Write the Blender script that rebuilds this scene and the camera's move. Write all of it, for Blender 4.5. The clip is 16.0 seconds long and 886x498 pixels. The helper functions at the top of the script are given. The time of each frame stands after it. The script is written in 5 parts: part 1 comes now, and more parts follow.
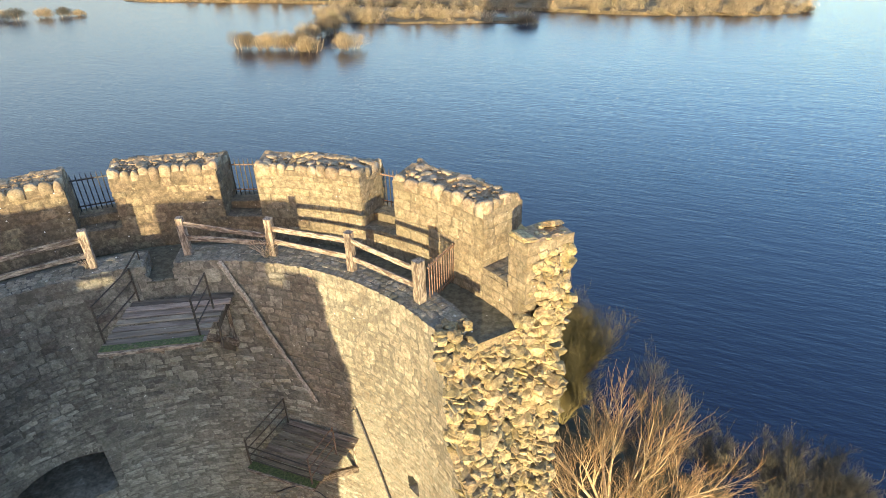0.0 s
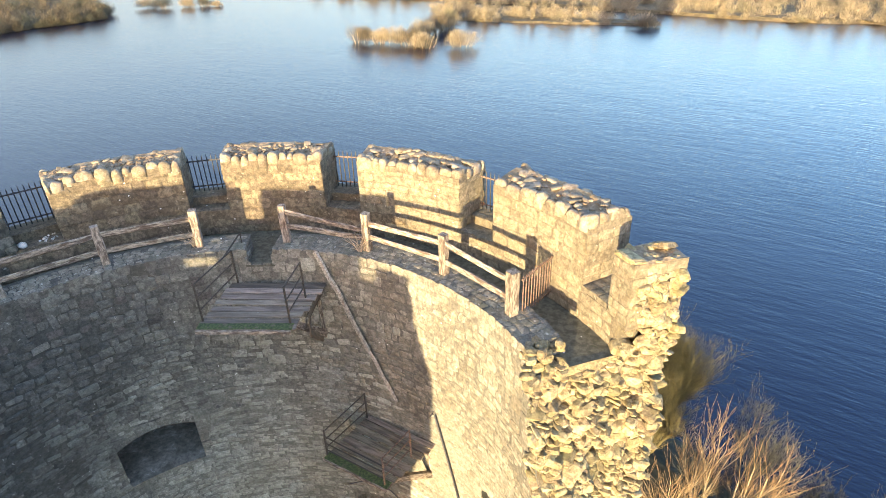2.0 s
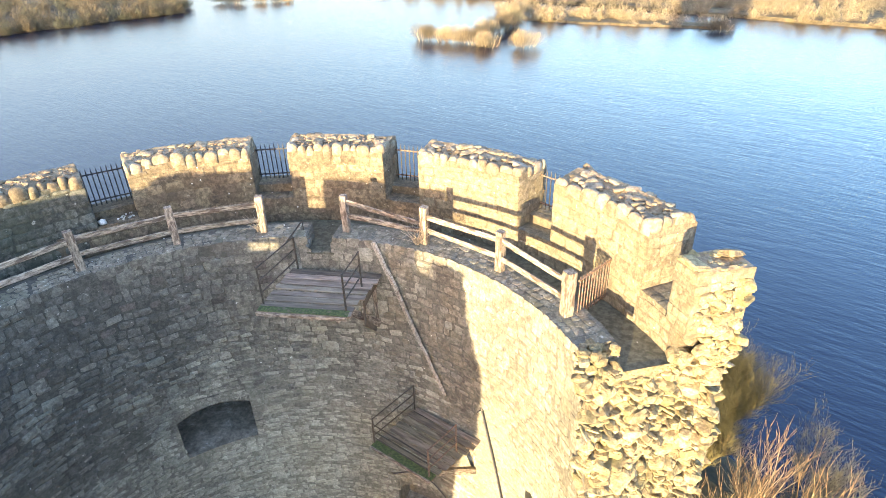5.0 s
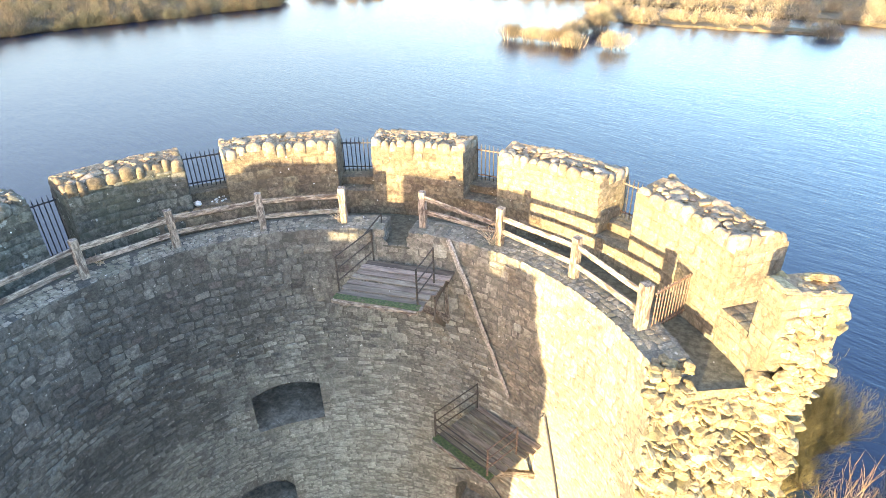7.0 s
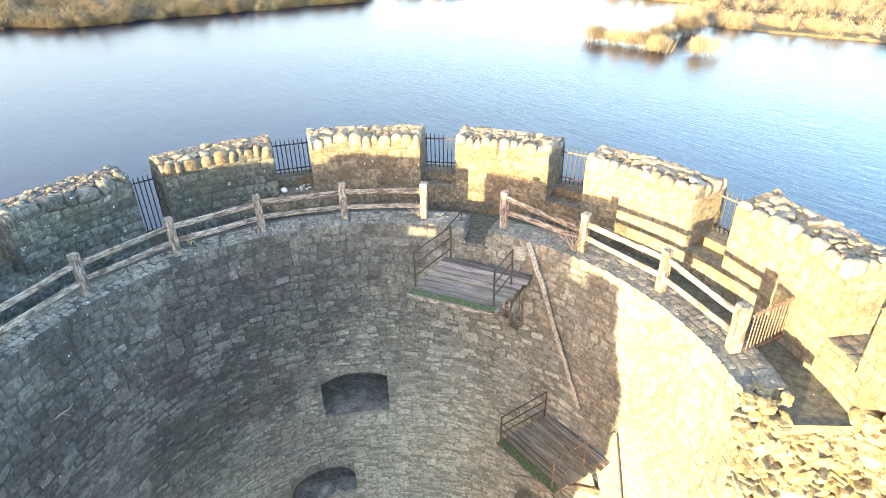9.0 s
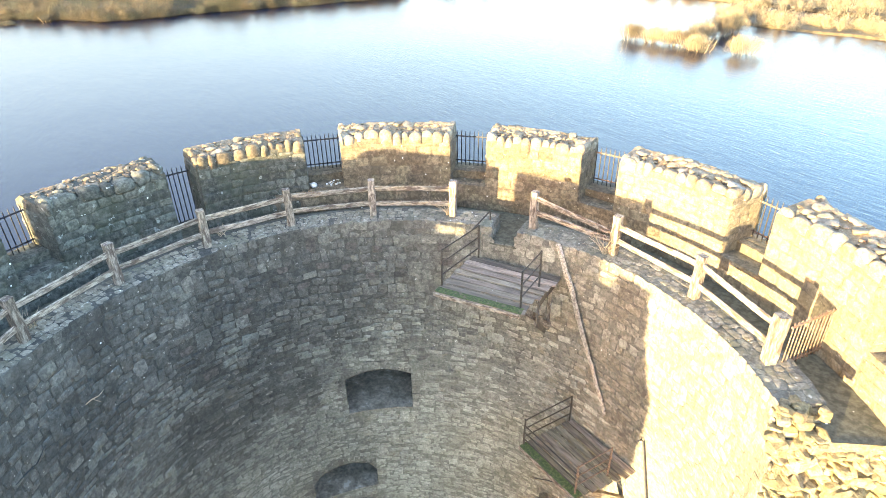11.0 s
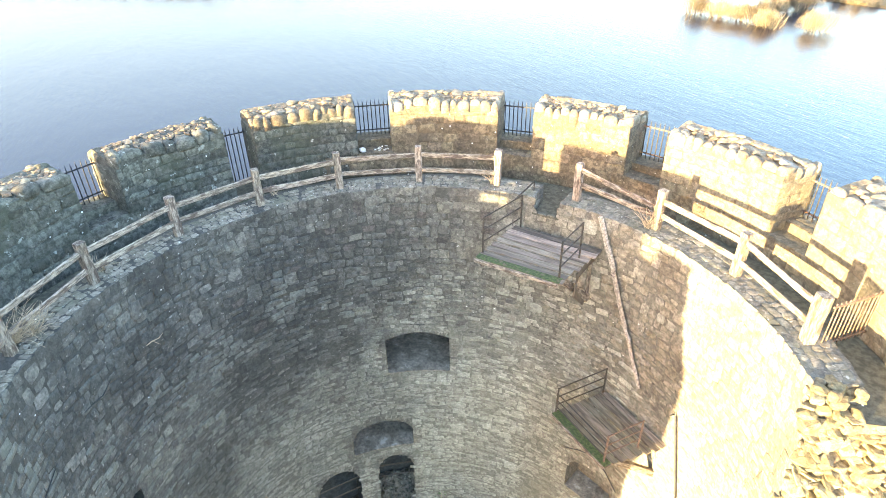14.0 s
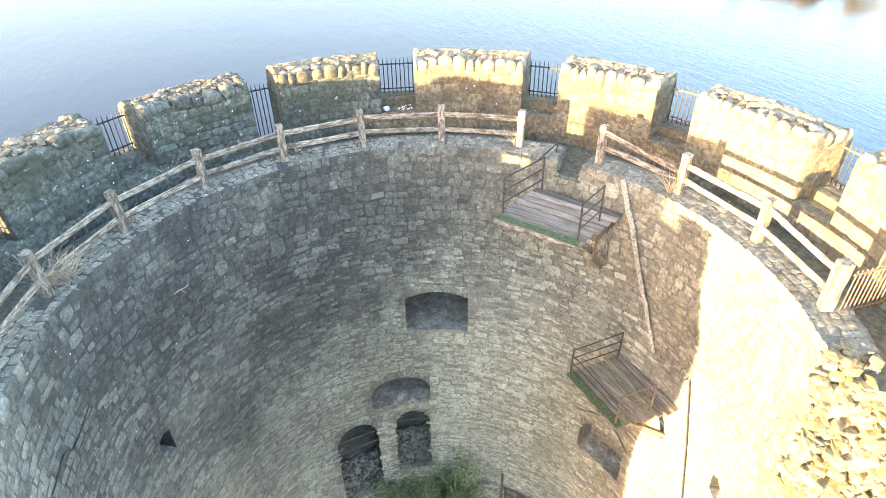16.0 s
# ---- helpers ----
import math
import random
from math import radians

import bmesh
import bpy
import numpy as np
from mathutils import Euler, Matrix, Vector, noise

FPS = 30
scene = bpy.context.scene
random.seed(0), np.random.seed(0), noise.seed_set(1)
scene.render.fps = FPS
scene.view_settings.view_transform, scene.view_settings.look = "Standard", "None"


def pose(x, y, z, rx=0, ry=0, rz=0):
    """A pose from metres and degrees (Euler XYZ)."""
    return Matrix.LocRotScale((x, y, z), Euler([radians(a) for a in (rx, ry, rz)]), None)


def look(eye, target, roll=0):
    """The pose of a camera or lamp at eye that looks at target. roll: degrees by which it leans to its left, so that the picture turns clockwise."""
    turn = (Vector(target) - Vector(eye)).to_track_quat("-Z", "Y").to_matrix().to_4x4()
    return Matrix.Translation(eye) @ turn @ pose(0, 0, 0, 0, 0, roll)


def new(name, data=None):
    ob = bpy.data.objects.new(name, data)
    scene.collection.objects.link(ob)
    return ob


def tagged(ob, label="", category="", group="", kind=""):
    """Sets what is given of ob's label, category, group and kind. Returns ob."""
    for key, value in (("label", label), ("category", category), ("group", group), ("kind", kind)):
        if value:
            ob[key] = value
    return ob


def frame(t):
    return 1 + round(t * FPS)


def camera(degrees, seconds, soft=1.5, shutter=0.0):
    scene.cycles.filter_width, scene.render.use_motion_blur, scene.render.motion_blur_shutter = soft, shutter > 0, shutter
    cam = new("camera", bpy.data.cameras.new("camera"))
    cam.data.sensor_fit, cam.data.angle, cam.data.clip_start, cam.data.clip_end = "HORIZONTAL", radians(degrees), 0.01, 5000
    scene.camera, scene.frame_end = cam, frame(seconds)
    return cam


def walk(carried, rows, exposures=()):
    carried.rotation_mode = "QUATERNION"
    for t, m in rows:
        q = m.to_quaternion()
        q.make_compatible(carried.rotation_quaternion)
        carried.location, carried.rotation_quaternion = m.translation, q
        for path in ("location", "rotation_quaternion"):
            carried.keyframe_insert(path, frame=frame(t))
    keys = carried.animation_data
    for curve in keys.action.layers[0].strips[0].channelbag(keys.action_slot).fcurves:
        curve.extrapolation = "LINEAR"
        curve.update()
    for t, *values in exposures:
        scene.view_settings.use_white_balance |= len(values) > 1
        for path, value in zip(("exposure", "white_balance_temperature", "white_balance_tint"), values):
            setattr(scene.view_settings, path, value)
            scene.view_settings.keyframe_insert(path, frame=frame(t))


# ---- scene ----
cam = camera(73.92, 16.0, soft=0.8)
# seconds, place in metres, turn in degrees; the tower's axis stands at x = y = 0, the lake at z = 0
PATH = [
    (0.0, 6.489, -6.383, 28.008, 60.14, 1.64, -0.94),
    (0.5, 6.522, -6.236, 27.954, 60.19, 1.62, 1.04),
    (1.0, 6.538, -6.121, 27.951, 60.20, 1.63, 4.70),
    (1.5, 6.516, -5.928, 27.917, 60.28, 1.65, 7.81),
    (2.0, 6.397, -5.743, 27.874, 60.33, 1.60, 9.55),
    (2.5, 6.275, -5.658, 27.829, 60.36, 1.52, 10.82),
    (3.0, 6.223, -5.665, 27.786, 60.40, 1.52, 11.76),
    (5.5, 6.313, -5.917, 27.853, 60.44, 1.44, 17.04),
    (6.0, 6.286, -5.950, 27.890, 60.47, 1.41, 19.05),
    (6.5, 6.286, -5.966, 27.913, 60.47, 1.42, 21.11),
    (7.0, 6.233, -5.983, 27.920, 60.44, 1.36, 23.35),
    (7.5, 6.185, -5.969, 27.901, 60.43, 1.35, 25.87),
    (8.0, 6.012, -5.958, 27.898, 60.49, 1.18, 28.51),
    (8.5, 5.860, -5.912, 27.896, 60.47, 1.04, 29.94),
    (9.0, 5.781, -5.962, 27.838, 60.44, 0.95, 30.81),
    (11.5, 5.704, -5.822, 27.801, 60.21, 0.91, 34.79),
    (12.0, 5.693, -5.855, 27.858, 60.23, 0.89, 35.64),
    (12.5, 5.726, -5.882, 27.885, 60.18, 0.89, 36.54),
    (13.0, 5.812, -5.971, 27.862, 59.59, 0.92, 37.39),
    (13.5, 5.920, -6.068, 27.825, 58.85, 0.96, 38.18),
    (14.0, 6.028, -6.114, 27.787, 57.84, 0.96, 39.08),
    (14.5, 6.113, -6.128, 27.736, 56.99, 1.02, 39.85),
    (15.0, 6.181, -6.146, 27.682, 56.17, 1.04, 40.55),
    (15.5, 6.201, -6.192, 27.672, 55.45, 0.96, 41.06),
    (16.0, 6.267, -6.230, 27.699, 54.65, 0.92, 41.87),
]
EXPOSURES = [(0.0, 2.42, 6150, 17.5), (1.0, 2.59, 6150, 17.5), (2.0, 2.9, 6120, 19.5), (3.0, 3.1, 6110, 21), (5.5, 3.38, 6190, 19.5),
             (7.0, 3.58, 6260, 19.5), (9.0, 3.8, 6510, 17.5), (12.5, 3.96, 6620, 16.5), (16.0, 4.2, 6760, 16.5)]
walk(cam, [(t, pose(x, y, z, a, b, c)) for t, x, y, z, a, b, c in PATH], EXPOSURES)

# ---- light ----
SUN_TO, SUN_HIGH = 80.0, 3.9  # where the sunlight travels to (degrees from +x), and how high the sun stands
world = bpy.data.worlds.new("sky")
scene.world = world
world.use_nodes = True
wn = world.node_tree.nodes
sky = wn.new("ShaderNodeTexSky")
sky.sky_type, sky.sun_disc = "NISHITA", False
sky.sun_elevation, sky.sun_rotation = radians(SUN_HIGH), radians(90 - (SUN_TO + 180))
sky.air_density, sky.dust_density, sky.ozone_density = 1.0, 1.6, 2.0
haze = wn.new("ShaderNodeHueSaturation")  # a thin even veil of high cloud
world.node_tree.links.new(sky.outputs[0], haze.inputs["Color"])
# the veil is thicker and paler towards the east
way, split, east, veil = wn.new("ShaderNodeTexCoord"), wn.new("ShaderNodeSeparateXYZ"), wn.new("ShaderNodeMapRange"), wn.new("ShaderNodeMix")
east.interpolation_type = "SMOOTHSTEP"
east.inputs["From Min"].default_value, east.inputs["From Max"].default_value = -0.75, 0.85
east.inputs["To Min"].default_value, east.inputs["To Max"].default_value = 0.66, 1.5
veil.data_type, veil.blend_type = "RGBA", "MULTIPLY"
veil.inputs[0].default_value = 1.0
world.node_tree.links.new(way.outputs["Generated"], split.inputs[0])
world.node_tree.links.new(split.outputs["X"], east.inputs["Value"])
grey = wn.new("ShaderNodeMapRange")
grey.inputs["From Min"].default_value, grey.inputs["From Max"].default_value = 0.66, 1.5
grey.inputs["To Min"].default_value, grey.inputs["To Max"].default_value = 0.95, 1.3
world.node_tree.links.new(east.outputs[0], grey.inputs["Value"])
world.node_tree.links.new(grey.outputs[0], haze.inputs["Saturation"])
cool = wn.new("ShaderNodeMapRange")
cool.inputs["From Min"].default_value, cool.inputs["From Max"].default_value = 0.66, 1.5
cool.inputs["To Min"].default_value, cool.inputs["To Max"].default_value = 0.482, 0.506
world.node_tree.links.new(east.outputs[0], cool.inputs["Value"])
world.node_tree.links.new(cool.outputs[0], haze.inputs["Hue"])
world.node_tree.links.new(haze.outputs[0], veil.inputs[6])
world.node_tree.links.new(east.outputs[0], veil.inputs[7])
cirrus = wn.new("ShaderNodeMix")
cirrus.data_type, cirrus.blend_type = "RGBA", "ADD"
cirrus.inputs[0].default_value = 1.0
cirrus.inputs[7].default_value = (0.41, 0.42, 0.47, 1)
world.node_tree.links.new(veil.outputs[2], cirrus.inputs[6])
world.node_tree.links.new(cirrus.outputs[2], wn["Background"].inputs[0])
wn["Background"].inputs[1].default_value = 0.14
sun = new("sun", bpy.data.lights.new("sun", "SUN"))
sun.data.energy, sun.data.angle, sun.data.color = 2.7, radians(0.6), (1.0, 0.80, 0.41)
d = Vector((math.cos(radians(SUN_TO)), math.sin(radians(SUN_TO)), -math.tan(radians(SUN_HIGH))))
sun.matrix_world = look((-4, -30, 40), Vector((-4, -30, 40)) + d)


# ---- materials ----
def material(name, dark, light, size=6.0, rough=0.85, relief=0.3, vary=0.35, spots=None, spot_size=14.0, spot_amount=0.5,
             flecks=0.0, patch=None, patch_size=0.6, patch_amount=0.5, metal=0.0, depth=0.02, stretch=(1, 1, 1), local=False, damp=None, pit=0.55, hold=0.6, streak=0.0, tint=(0.99, 1.0, 1.02)):
    """A surface with grain and larger patches, in metres: dark and light are the ends of its grain, vary the change from piece to piece."""
    m = bpy.data.materials.new(name)
    m.use_nodes = True
    nt = m.node_tree
    n, link = nt.nodes, nt.links.new
    bsdf = n["Principled BSDF"]
    bsdf.inputs["Metallic"].default_value = metal
    geo = n.new("ShaderNodeNewGeometry")
    mapping = n.new("ShaderNodeMapping")
    mapping.inputs["Scale"].default_value = stretch
    if local:
        own, each, shift = n.new("ShaderNodeTexCoord"), n.new("ShaderNodeObjectInfo"), n.new("ShaderNodeVectorMath")
        shift.operation = "MULTIPLY_ADD"
        shift.inputs[1].default_value = (37.0, 37.0, 37.0)
        link(each.outputs["Random"], shift.inputs[0])
        link(own.outputs["Object"], shift.inputs[2])
        link(shift.outputs["Vector"], mapping.inputs["Vector"])
    else:
        link(geo.outputs["Position"], mapping.inputs["Vector"])
    where = mapping.outputs["Vector"]

    def noise_at(scale, detail=5.0, roughness=0.6):
        x = n.new("ShaderNodeTexNoise")
        x.inputs["Scale"].default_value, x.inputs["Detail"].default_value, x.inputs["Roughness"].default_value = scale, detail, roughness
        link(where, x.inputs["Vector"])
        return x.outputs["Fac"]

    def ramp(value, a, b):
        x = n.new("ShaderNodeMapRange")
        x.interpolation_type = "SMOOTHSTEP"
        x.inputs["From Min"].default_value, x.inputs["From Max"].default_value = a, b
        link(value, x.inputs["Value"])
        return x.outputs["Result"]

    def mix(fac, a, b, kind="MIX"):
        x = n.new("ShaderNodeMix")
        x.data_type, x.blend_type = "RGBA", kind
        for v, i in ((fac, 0), (a, 6), (b, 7)):
            if isinstance(v, (float, int)):
                x.inputs[i].default_value = v
            elif isinstance(v, tuple):
                x.inputs[i].default_value = (*v, 1)
            else:
                link(v, x.inputs[i])
        return x.outputs[2]

    grain = noise_at(size)
    colour = mix(ramp(grain, 0.36, 0.64), dark, light)
    if relief:
        pits = n.new("ShaderNodeMapRange")
        pits.inputs["From Min"].default_value, pits.inputs["From Max"].default_value = 0.34, 0.62
        pits.inputs["To Min"].default_value, pits.inputs["To Max"].default_value = pit, 1.0 + 0.3 * (1 - pit)
        link(noise_at(size * 2.7, 6.0, 0.72), pits.inputs["Value"])
        colour = mix(1.0, colour, pits.outputs[0], "MULTIPLY")
    info = n.new("ShaderNodeObjectInfo")
    add = n.new("ShaderNodeMath")
    add.operation = "ADD"
    link(info.outputs["Random"], add.inputs[0])
    link(geo.outputs["Random Per Island"], add.inputs[1])
    wrap = n.new("ShaderNodeMath")
    wrap.operation = "FRACT"
    link(add.outputs[0], wrap.inputs[0])
    hsv = n.new("ShaderNodeHueSaturation")
    val = n.new("ShaderNodeMapRange")
    val.inputs["To Min"].default_value, val.inputs["To Max"].default_value = 1 - vary, 1 + vary
    link(wrap.outputs[0], val.inputs["Value"])
    link(val.outputs[0], hsv.inputs["Value"])
    hue = n.new("ShaderNodeMapRange")
    hue.inputs["To Min"].default_value, hue.inputs["To Max"].default_value = 0.5 - 0.03 * vary, 0.5 + 0.03 * vary
    wrap2 = n.new("ShaderNodeMath")
    wrap2.operation = "FRACT"
    mul = n.new("ShaderNodeMath")
    mul.operation = "MULTIPLY"
    mul.inputs[1].default_value = 7.13
    link(wrap.outputs[0], mul.inputs[0])
    link(mul.outputs[0], wrap2.inputs[0])
    link(wrap2.outputs[0], hue.inputs["Value"])
    link(hue.outputs[0], hsv.inputs["Hue"])
    link(colour, hsv.inputs["Color"])
    colour = hsv.outputs["Color"]
    if patch:
        colour = mix(ramp(noise_at(patch_size, 4.0), 0.62 - 0.3 * patch_amount, 0.78 - 0.2 * patch_amount), colour, mix(hold, colour, patch))
    for middle, reach in damp or ():
        # large ragged dark patches, damp stains and painted shade alike: middle and reach
        far, wob, edge = n.new("ShaderNodeVectorMath"), n.new("ShaderNodeMath"), n.new("ShaderNodeMapRange")
        far.operation = "DISTANCE"
        far.inputs[1].default_value = middle
        link(geo.outputs["Position"], far.inputs[0])
        wob.operation = "MULTIPLY_ADD"
        wob.inputs[1].default_value = 8.0
        link(noise_at(0.45, 5.0), wob.inputs[0])
        link(far.outputs["Value"], wob.inputs[2])
        edge.interpolation_type = "SMOOTHSTEP"
        edge.inputs["From Min"].default_value, edge.inputs["From Max"].default_value = reach + 2.0, reach + 6.0
        edge.inputs["To Min"].default_value, edge.inputs["To Max"].default_value = 0.7, 1.04
        link(wob.outputs[0], edge.inputs["Value"])
        colour = mix(1.0, colour, edge.outputs[0], "MULTIPLY")
        darkened = n.new("ShaderNodeMapRange")
        darkened.inputs["From Min"].default_value, darkened.inputs["From Max"].default_value = 1.04, 0.7
        link(edge.outputs[0], darkened.inputs["Value"])
        colour = mix(darkened.outputs[0], colour, mix(1.0, colour, tint, "MULTIPLY"))
    if streak:
        # run-off stains: long upright tongues round the drum
        parts, turn, join = n.new("ShaderNodeSeparateXYZ"), n.new("ShaderNodeMath"), n.new("ShaderNodeCombineXYZ")
        turn.operation = "ARCTAN2"
        link(geo.outputs["Position"], parts.inputs[0])
        link(parts.outputs["Y"], turn.inputs[0])
        link(parts.outputs["X"], turn.inputs[1])
        link(turn.outputs[0], join.inputs["X"])
        low = n.new("ShaderNodeMath")
        low.operation = "MULTIPLY"
        low.inputs[1].default_value = 0.03
        link(parts.outputs["Z"], low.inputs[0])
        link(low.outputs[0], join.inputs["Y"])
        run = n.new("ShaderNodeTexNoise")
        run.inputs["Scale"].default_value, run.inputs["Detail"].default_value, run.inputs["Roughness"].default_value = 4.5, 5.0, 0.65
        link(join.outputs[0], run.inputs["Vector"])
        tongue = n.new("ShaderNodeMapRange")
        tongue.inputs["From Min"].default_value, tongue.inputs["From Max"].default_value = 0.35, 0.65
        tongue.inputs["To Min"].default_value, tongue.inputs["To Max"].default_value = 1.0 - streak, 1.0 + 0.5 * streak
        link(run.outputs["Fac"], tongue.inputs["Value"])
        colour = mix(1.0, colour, tongue.outputs[0], "MULTIPLY")
    if spots:
        colour = mix(ramp(noise_at(spot_size, 3.0), 0.75 - 0.3 * spot_amount, 0.8 - 0.25 * spot_amount), colour, mix(hold + 0.15, colour, spots))
    if flecks:
        vor = n.new("ShaderNodeTexVoronoi")
        vor.inputs["Scale"].default_value = 3.2
        link(geo.outputs["Position"], vor.inputs["Vector"])
        gate = ramp(noise_at(0.5, 2.0), 0.45, 0.6)
        near = n.new("ShaderNodeMath")
        near.operation = "LESS_THAN"
        near.inputs[1].default_value = flecks
        link(vor.outputs["Distance"], near.inputs[0])
        both = n.new("ShaderNodeMath")
        both.operation = "MULTIPLY"
        link(near.outputs[0], both.inputs[0])
        link(gate, both.inputs[1])
        colour = mix(both.outputs[0], colour, (0.75, 0.74, 0.70))
    link(colour, bsdf.inputs["Base Color"])
    rr = n.new("ShaderNodeMapRange")
    rr.inputs["To Min"].default_value, rr.inputs["To Max"].default_value = max(0.05, rough - 0.12), min(1.0, rough + 0.1)
    link(grain, rr.inputs["Value"])
    link(rr.outputs[0], bsdf.inputs["Roughness"])
    if relief:
        bump = n.new("ShaderNodeBump")
        bump.inputs["Strength"].default_value, bump.inputs["Distance"].default_value = relief, depth
        link(noise_at(size * 2.2, 8.0, 0.7), bump.inputs["Height"])
        link(bump.outputs["Normal"], bsdf.inputs["Normal"])
    return m


# damp stains high on the wall; the last three paint shade on its left side
DAMP_AND_SHADE = [(Vector((7.4 * math.cos(radians(a)), 7.4 * math.sin(radians(a)), z)), r) for a, z, r in ((146, 18.4, 3.6), (172, 16.8, 4.6), (203, 16.0, 5.0), (216, 18.6, 3.4), (168, 11.0, 4.4))]
M_WALL = material("rubble_stone", (0.135, 0.128, 0.104), (0.239, 0.227, 0.186), 8.0, 0.92, 0.8, 0.28, (0.36, 0.345, 0.30), 9.0, 0.35, 0.06, (0.098, 0.087, 0.071), 0.7, 0.45, damp=DAMP_AND_SHADE, pit=0.58, hold=0.5, streak=0.2)
# slightly brown stone, its warmth and tone raised to paint the sunlit stretch
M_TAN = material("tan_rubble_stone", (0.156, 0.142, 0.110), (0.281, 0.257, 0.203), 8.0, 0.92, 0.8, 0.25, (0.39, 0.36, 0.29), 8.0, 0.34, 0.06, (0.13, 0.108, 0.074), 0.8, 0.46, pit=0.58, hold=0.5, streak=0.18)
M_WALL2 = material("pale_slab_stone", (0.213, 0.208, 0.165), (0.327, 0.319, 0.263), 8.0, 0.92, 0.8, 0.17, (0.115, 0.103, 0.08), 6.0, 0.36, 0.05, (0.15, 0.146, 0.105), 0.6, 0.42, damp=DAMP_AND_SHADE, pit=0.58, hold=0.45, streak=0.18)
M_MORTAR = material("lime_mortar", (0.089, 0.084, 0.067), (0.163, 0.154, 0.126), 9.0, 0.95, 0.9, 0.05, (0.07, 0.063, 0.05), 4.0, 0.4, 0.0, (0.088, 0.08, 0.063), 0.6, 0.4, damp=DAMP_AND_SHADE, pit=0.6, hold=0.5, streak=0.18)
M_MORTAR2 = material("pale_lime_mortar", (0.134, 0.130, 0.104), (0.218, 0.211, 0.175), 9.0, 0.95, 0.9, 0.05, (0.10, 0.09, 0.07), 5.0, 0.36, 0.0, (0.14, 0.134, 0.10), 0.6, 0.4, damp=DAMP_AND_SHADE, pit=0.62, hold=0.45, streak=0.18)
M_CAP = material("coping_stone", (0.162, 0.128, 0.086), (0.284, 0.230, 0.161), 7.0, 0.92, 0.9, 0.3, (0.110, 0.090, 0.062), 4.0, 0.4, 0.055, (0.420, 0.380, 0.314), 1.6, 0.3, pit=0.6)
M_RUBBLE = material("small_top_rubble", (0.168, 0.120, 0.074), (0.300, 0.226, 0.146), 11.0, 0.92, 0.9, 0.35, (0.432, 0.360, 0.276), 9.0, 0.3, 0.0, (0.120, 0.094, 0.058), 1.0, 0.45, pit=0.6)
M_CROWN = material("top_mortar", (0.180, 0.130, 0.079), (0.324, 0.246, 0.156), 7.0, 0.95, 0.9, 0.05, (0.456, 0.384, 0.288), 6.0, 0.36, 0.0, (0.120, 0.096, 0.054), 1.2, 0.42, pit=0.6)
M_MASON = material("parapet_stone", (0.101, 0.079, 0.051), (0.205, 0.164, 0.106), 8.0, 0.94, 0.9, 0.3, (0.33, 0.285, 0.205), 7.0, 0.33, 0.065, (0.09, 0.07, 0.044), 0.7, 0.48, pit=0.58, hold=0.55)
M_PALE = material("pale_parapet_stone", (0.142, 0.118, 0.076), (0.251, 0.212, 0.145), 8.0, 0.94, 0.9, 0.2, (0.400, 0.365, 0.299), 7.0, 0.34, 0.065, (0.140, 0.116, 0.068), 0.7, 0.42, pit=0.62, hold=0.5)
M_PALER = material("pale_parapet_mortar", (0.112, 0.092, 0.060), (0.192, 0.161, 0.111), 8.0, 0.95, 0.9, 0.05, (0.340, 0.300, 0.249), 7.0, 0.3, 0.06, (0.110, 0.091, 0.054), 0.7, 0.42, pit=0.62, hold=0.5)
# dark tone paints the shade of the openings into the stone; pale lichen spots
M_HOLLOW = material("shade_dark_hollow", (0.020, 0.022, 0.022), (0.046, 0.050, 0.048), 4.0, 0.8, 0.6, 0.1, (0.120, 0.124, 0.119), 2.2, 0.32)
M_MOSSY = material("mossy_parapet_stone", (0.058, 0.059, 0.045), (0.138, 0.136, 0.111), 8.0, 0.94, 0.9, 0.38, (0.31, 0.325, 0.29), 5.0, 0.36, 0.07, (0.042, 0.047, 0.028), 0.9, 0.5, pit=0.6)
M_PARAPET = material("parapet_mortar", (0.090, 0.071, 0.046), (0.176, 0.140, 0.092), 8.0, 0.95, 0.9, 0.05, (0.30, 0.26, 0.19), 7.0, 0.3, 0.06, (0.085, 0.066, 0.041), 0.7, 0.48, pit=0.58, hold=0.55)
M_LEDGE = material("ledge_stone", (0.152, 0.134, 0.098), (0.285, 0.255, 0.196), 8.0, 0.95, 0.8, 0.26, (0.46, 0.44, 0.37), 10.0, 0.42, 0.09, (0.125, 0.125, 0.082), 0.9, 0.5, pit=0.6)
M_CORE = material("broken_core_stone", (0.20, 0.158, 0.085), (0.385, 0.315, 0.18), 7.0, 0.95, 0.9, 0.4, (0.12, 0.10, 0.045), 3.5, 0.36, 0.0, (0.19, 0.162, 0.065), 1.2, 0.45, depth=0.05)
M_TORN = material("torn_mortar", (0.15, 0.118, 0.066), (0.29, 0.232, 0.135), 6.0, 0.95, 0.9, 0.05, (0.095, 0.08, 0.036), 2.0, 0.42)
M_WALKWAY = material("mossy_walkway", (0.062, 0.06, 0.042), (0.125, 0.12, 0.085), 7.0, 0.9, 0.5, 0.05, (0.04, 0.052, 0.024), 1.5, 0.45, 0.09, pit=0.75)
M_DARK = material("damp_slate", (0.20, 0.175, 0.135), (0.38, 0.34, 0.27), 3.0, 0.7, 0.6, 0.1, (0.52, 0.49, 0.42), 3.0, 0.42)
GRAIN = dict(local=True, stretch=(1, 0.1, 1))
FLAKED = dict(local=True, stretch=(1, 0.22, 1))
M_WOOD = material("weathered_wood", (0.14, 0.112, 0.085), (0.385, 0.325, 0.258), 22.0, 0.85, 0.6, 0.25, (0.055, 0.034, 0.025), 9.0, 0.74, 0.0, **FLAKED)
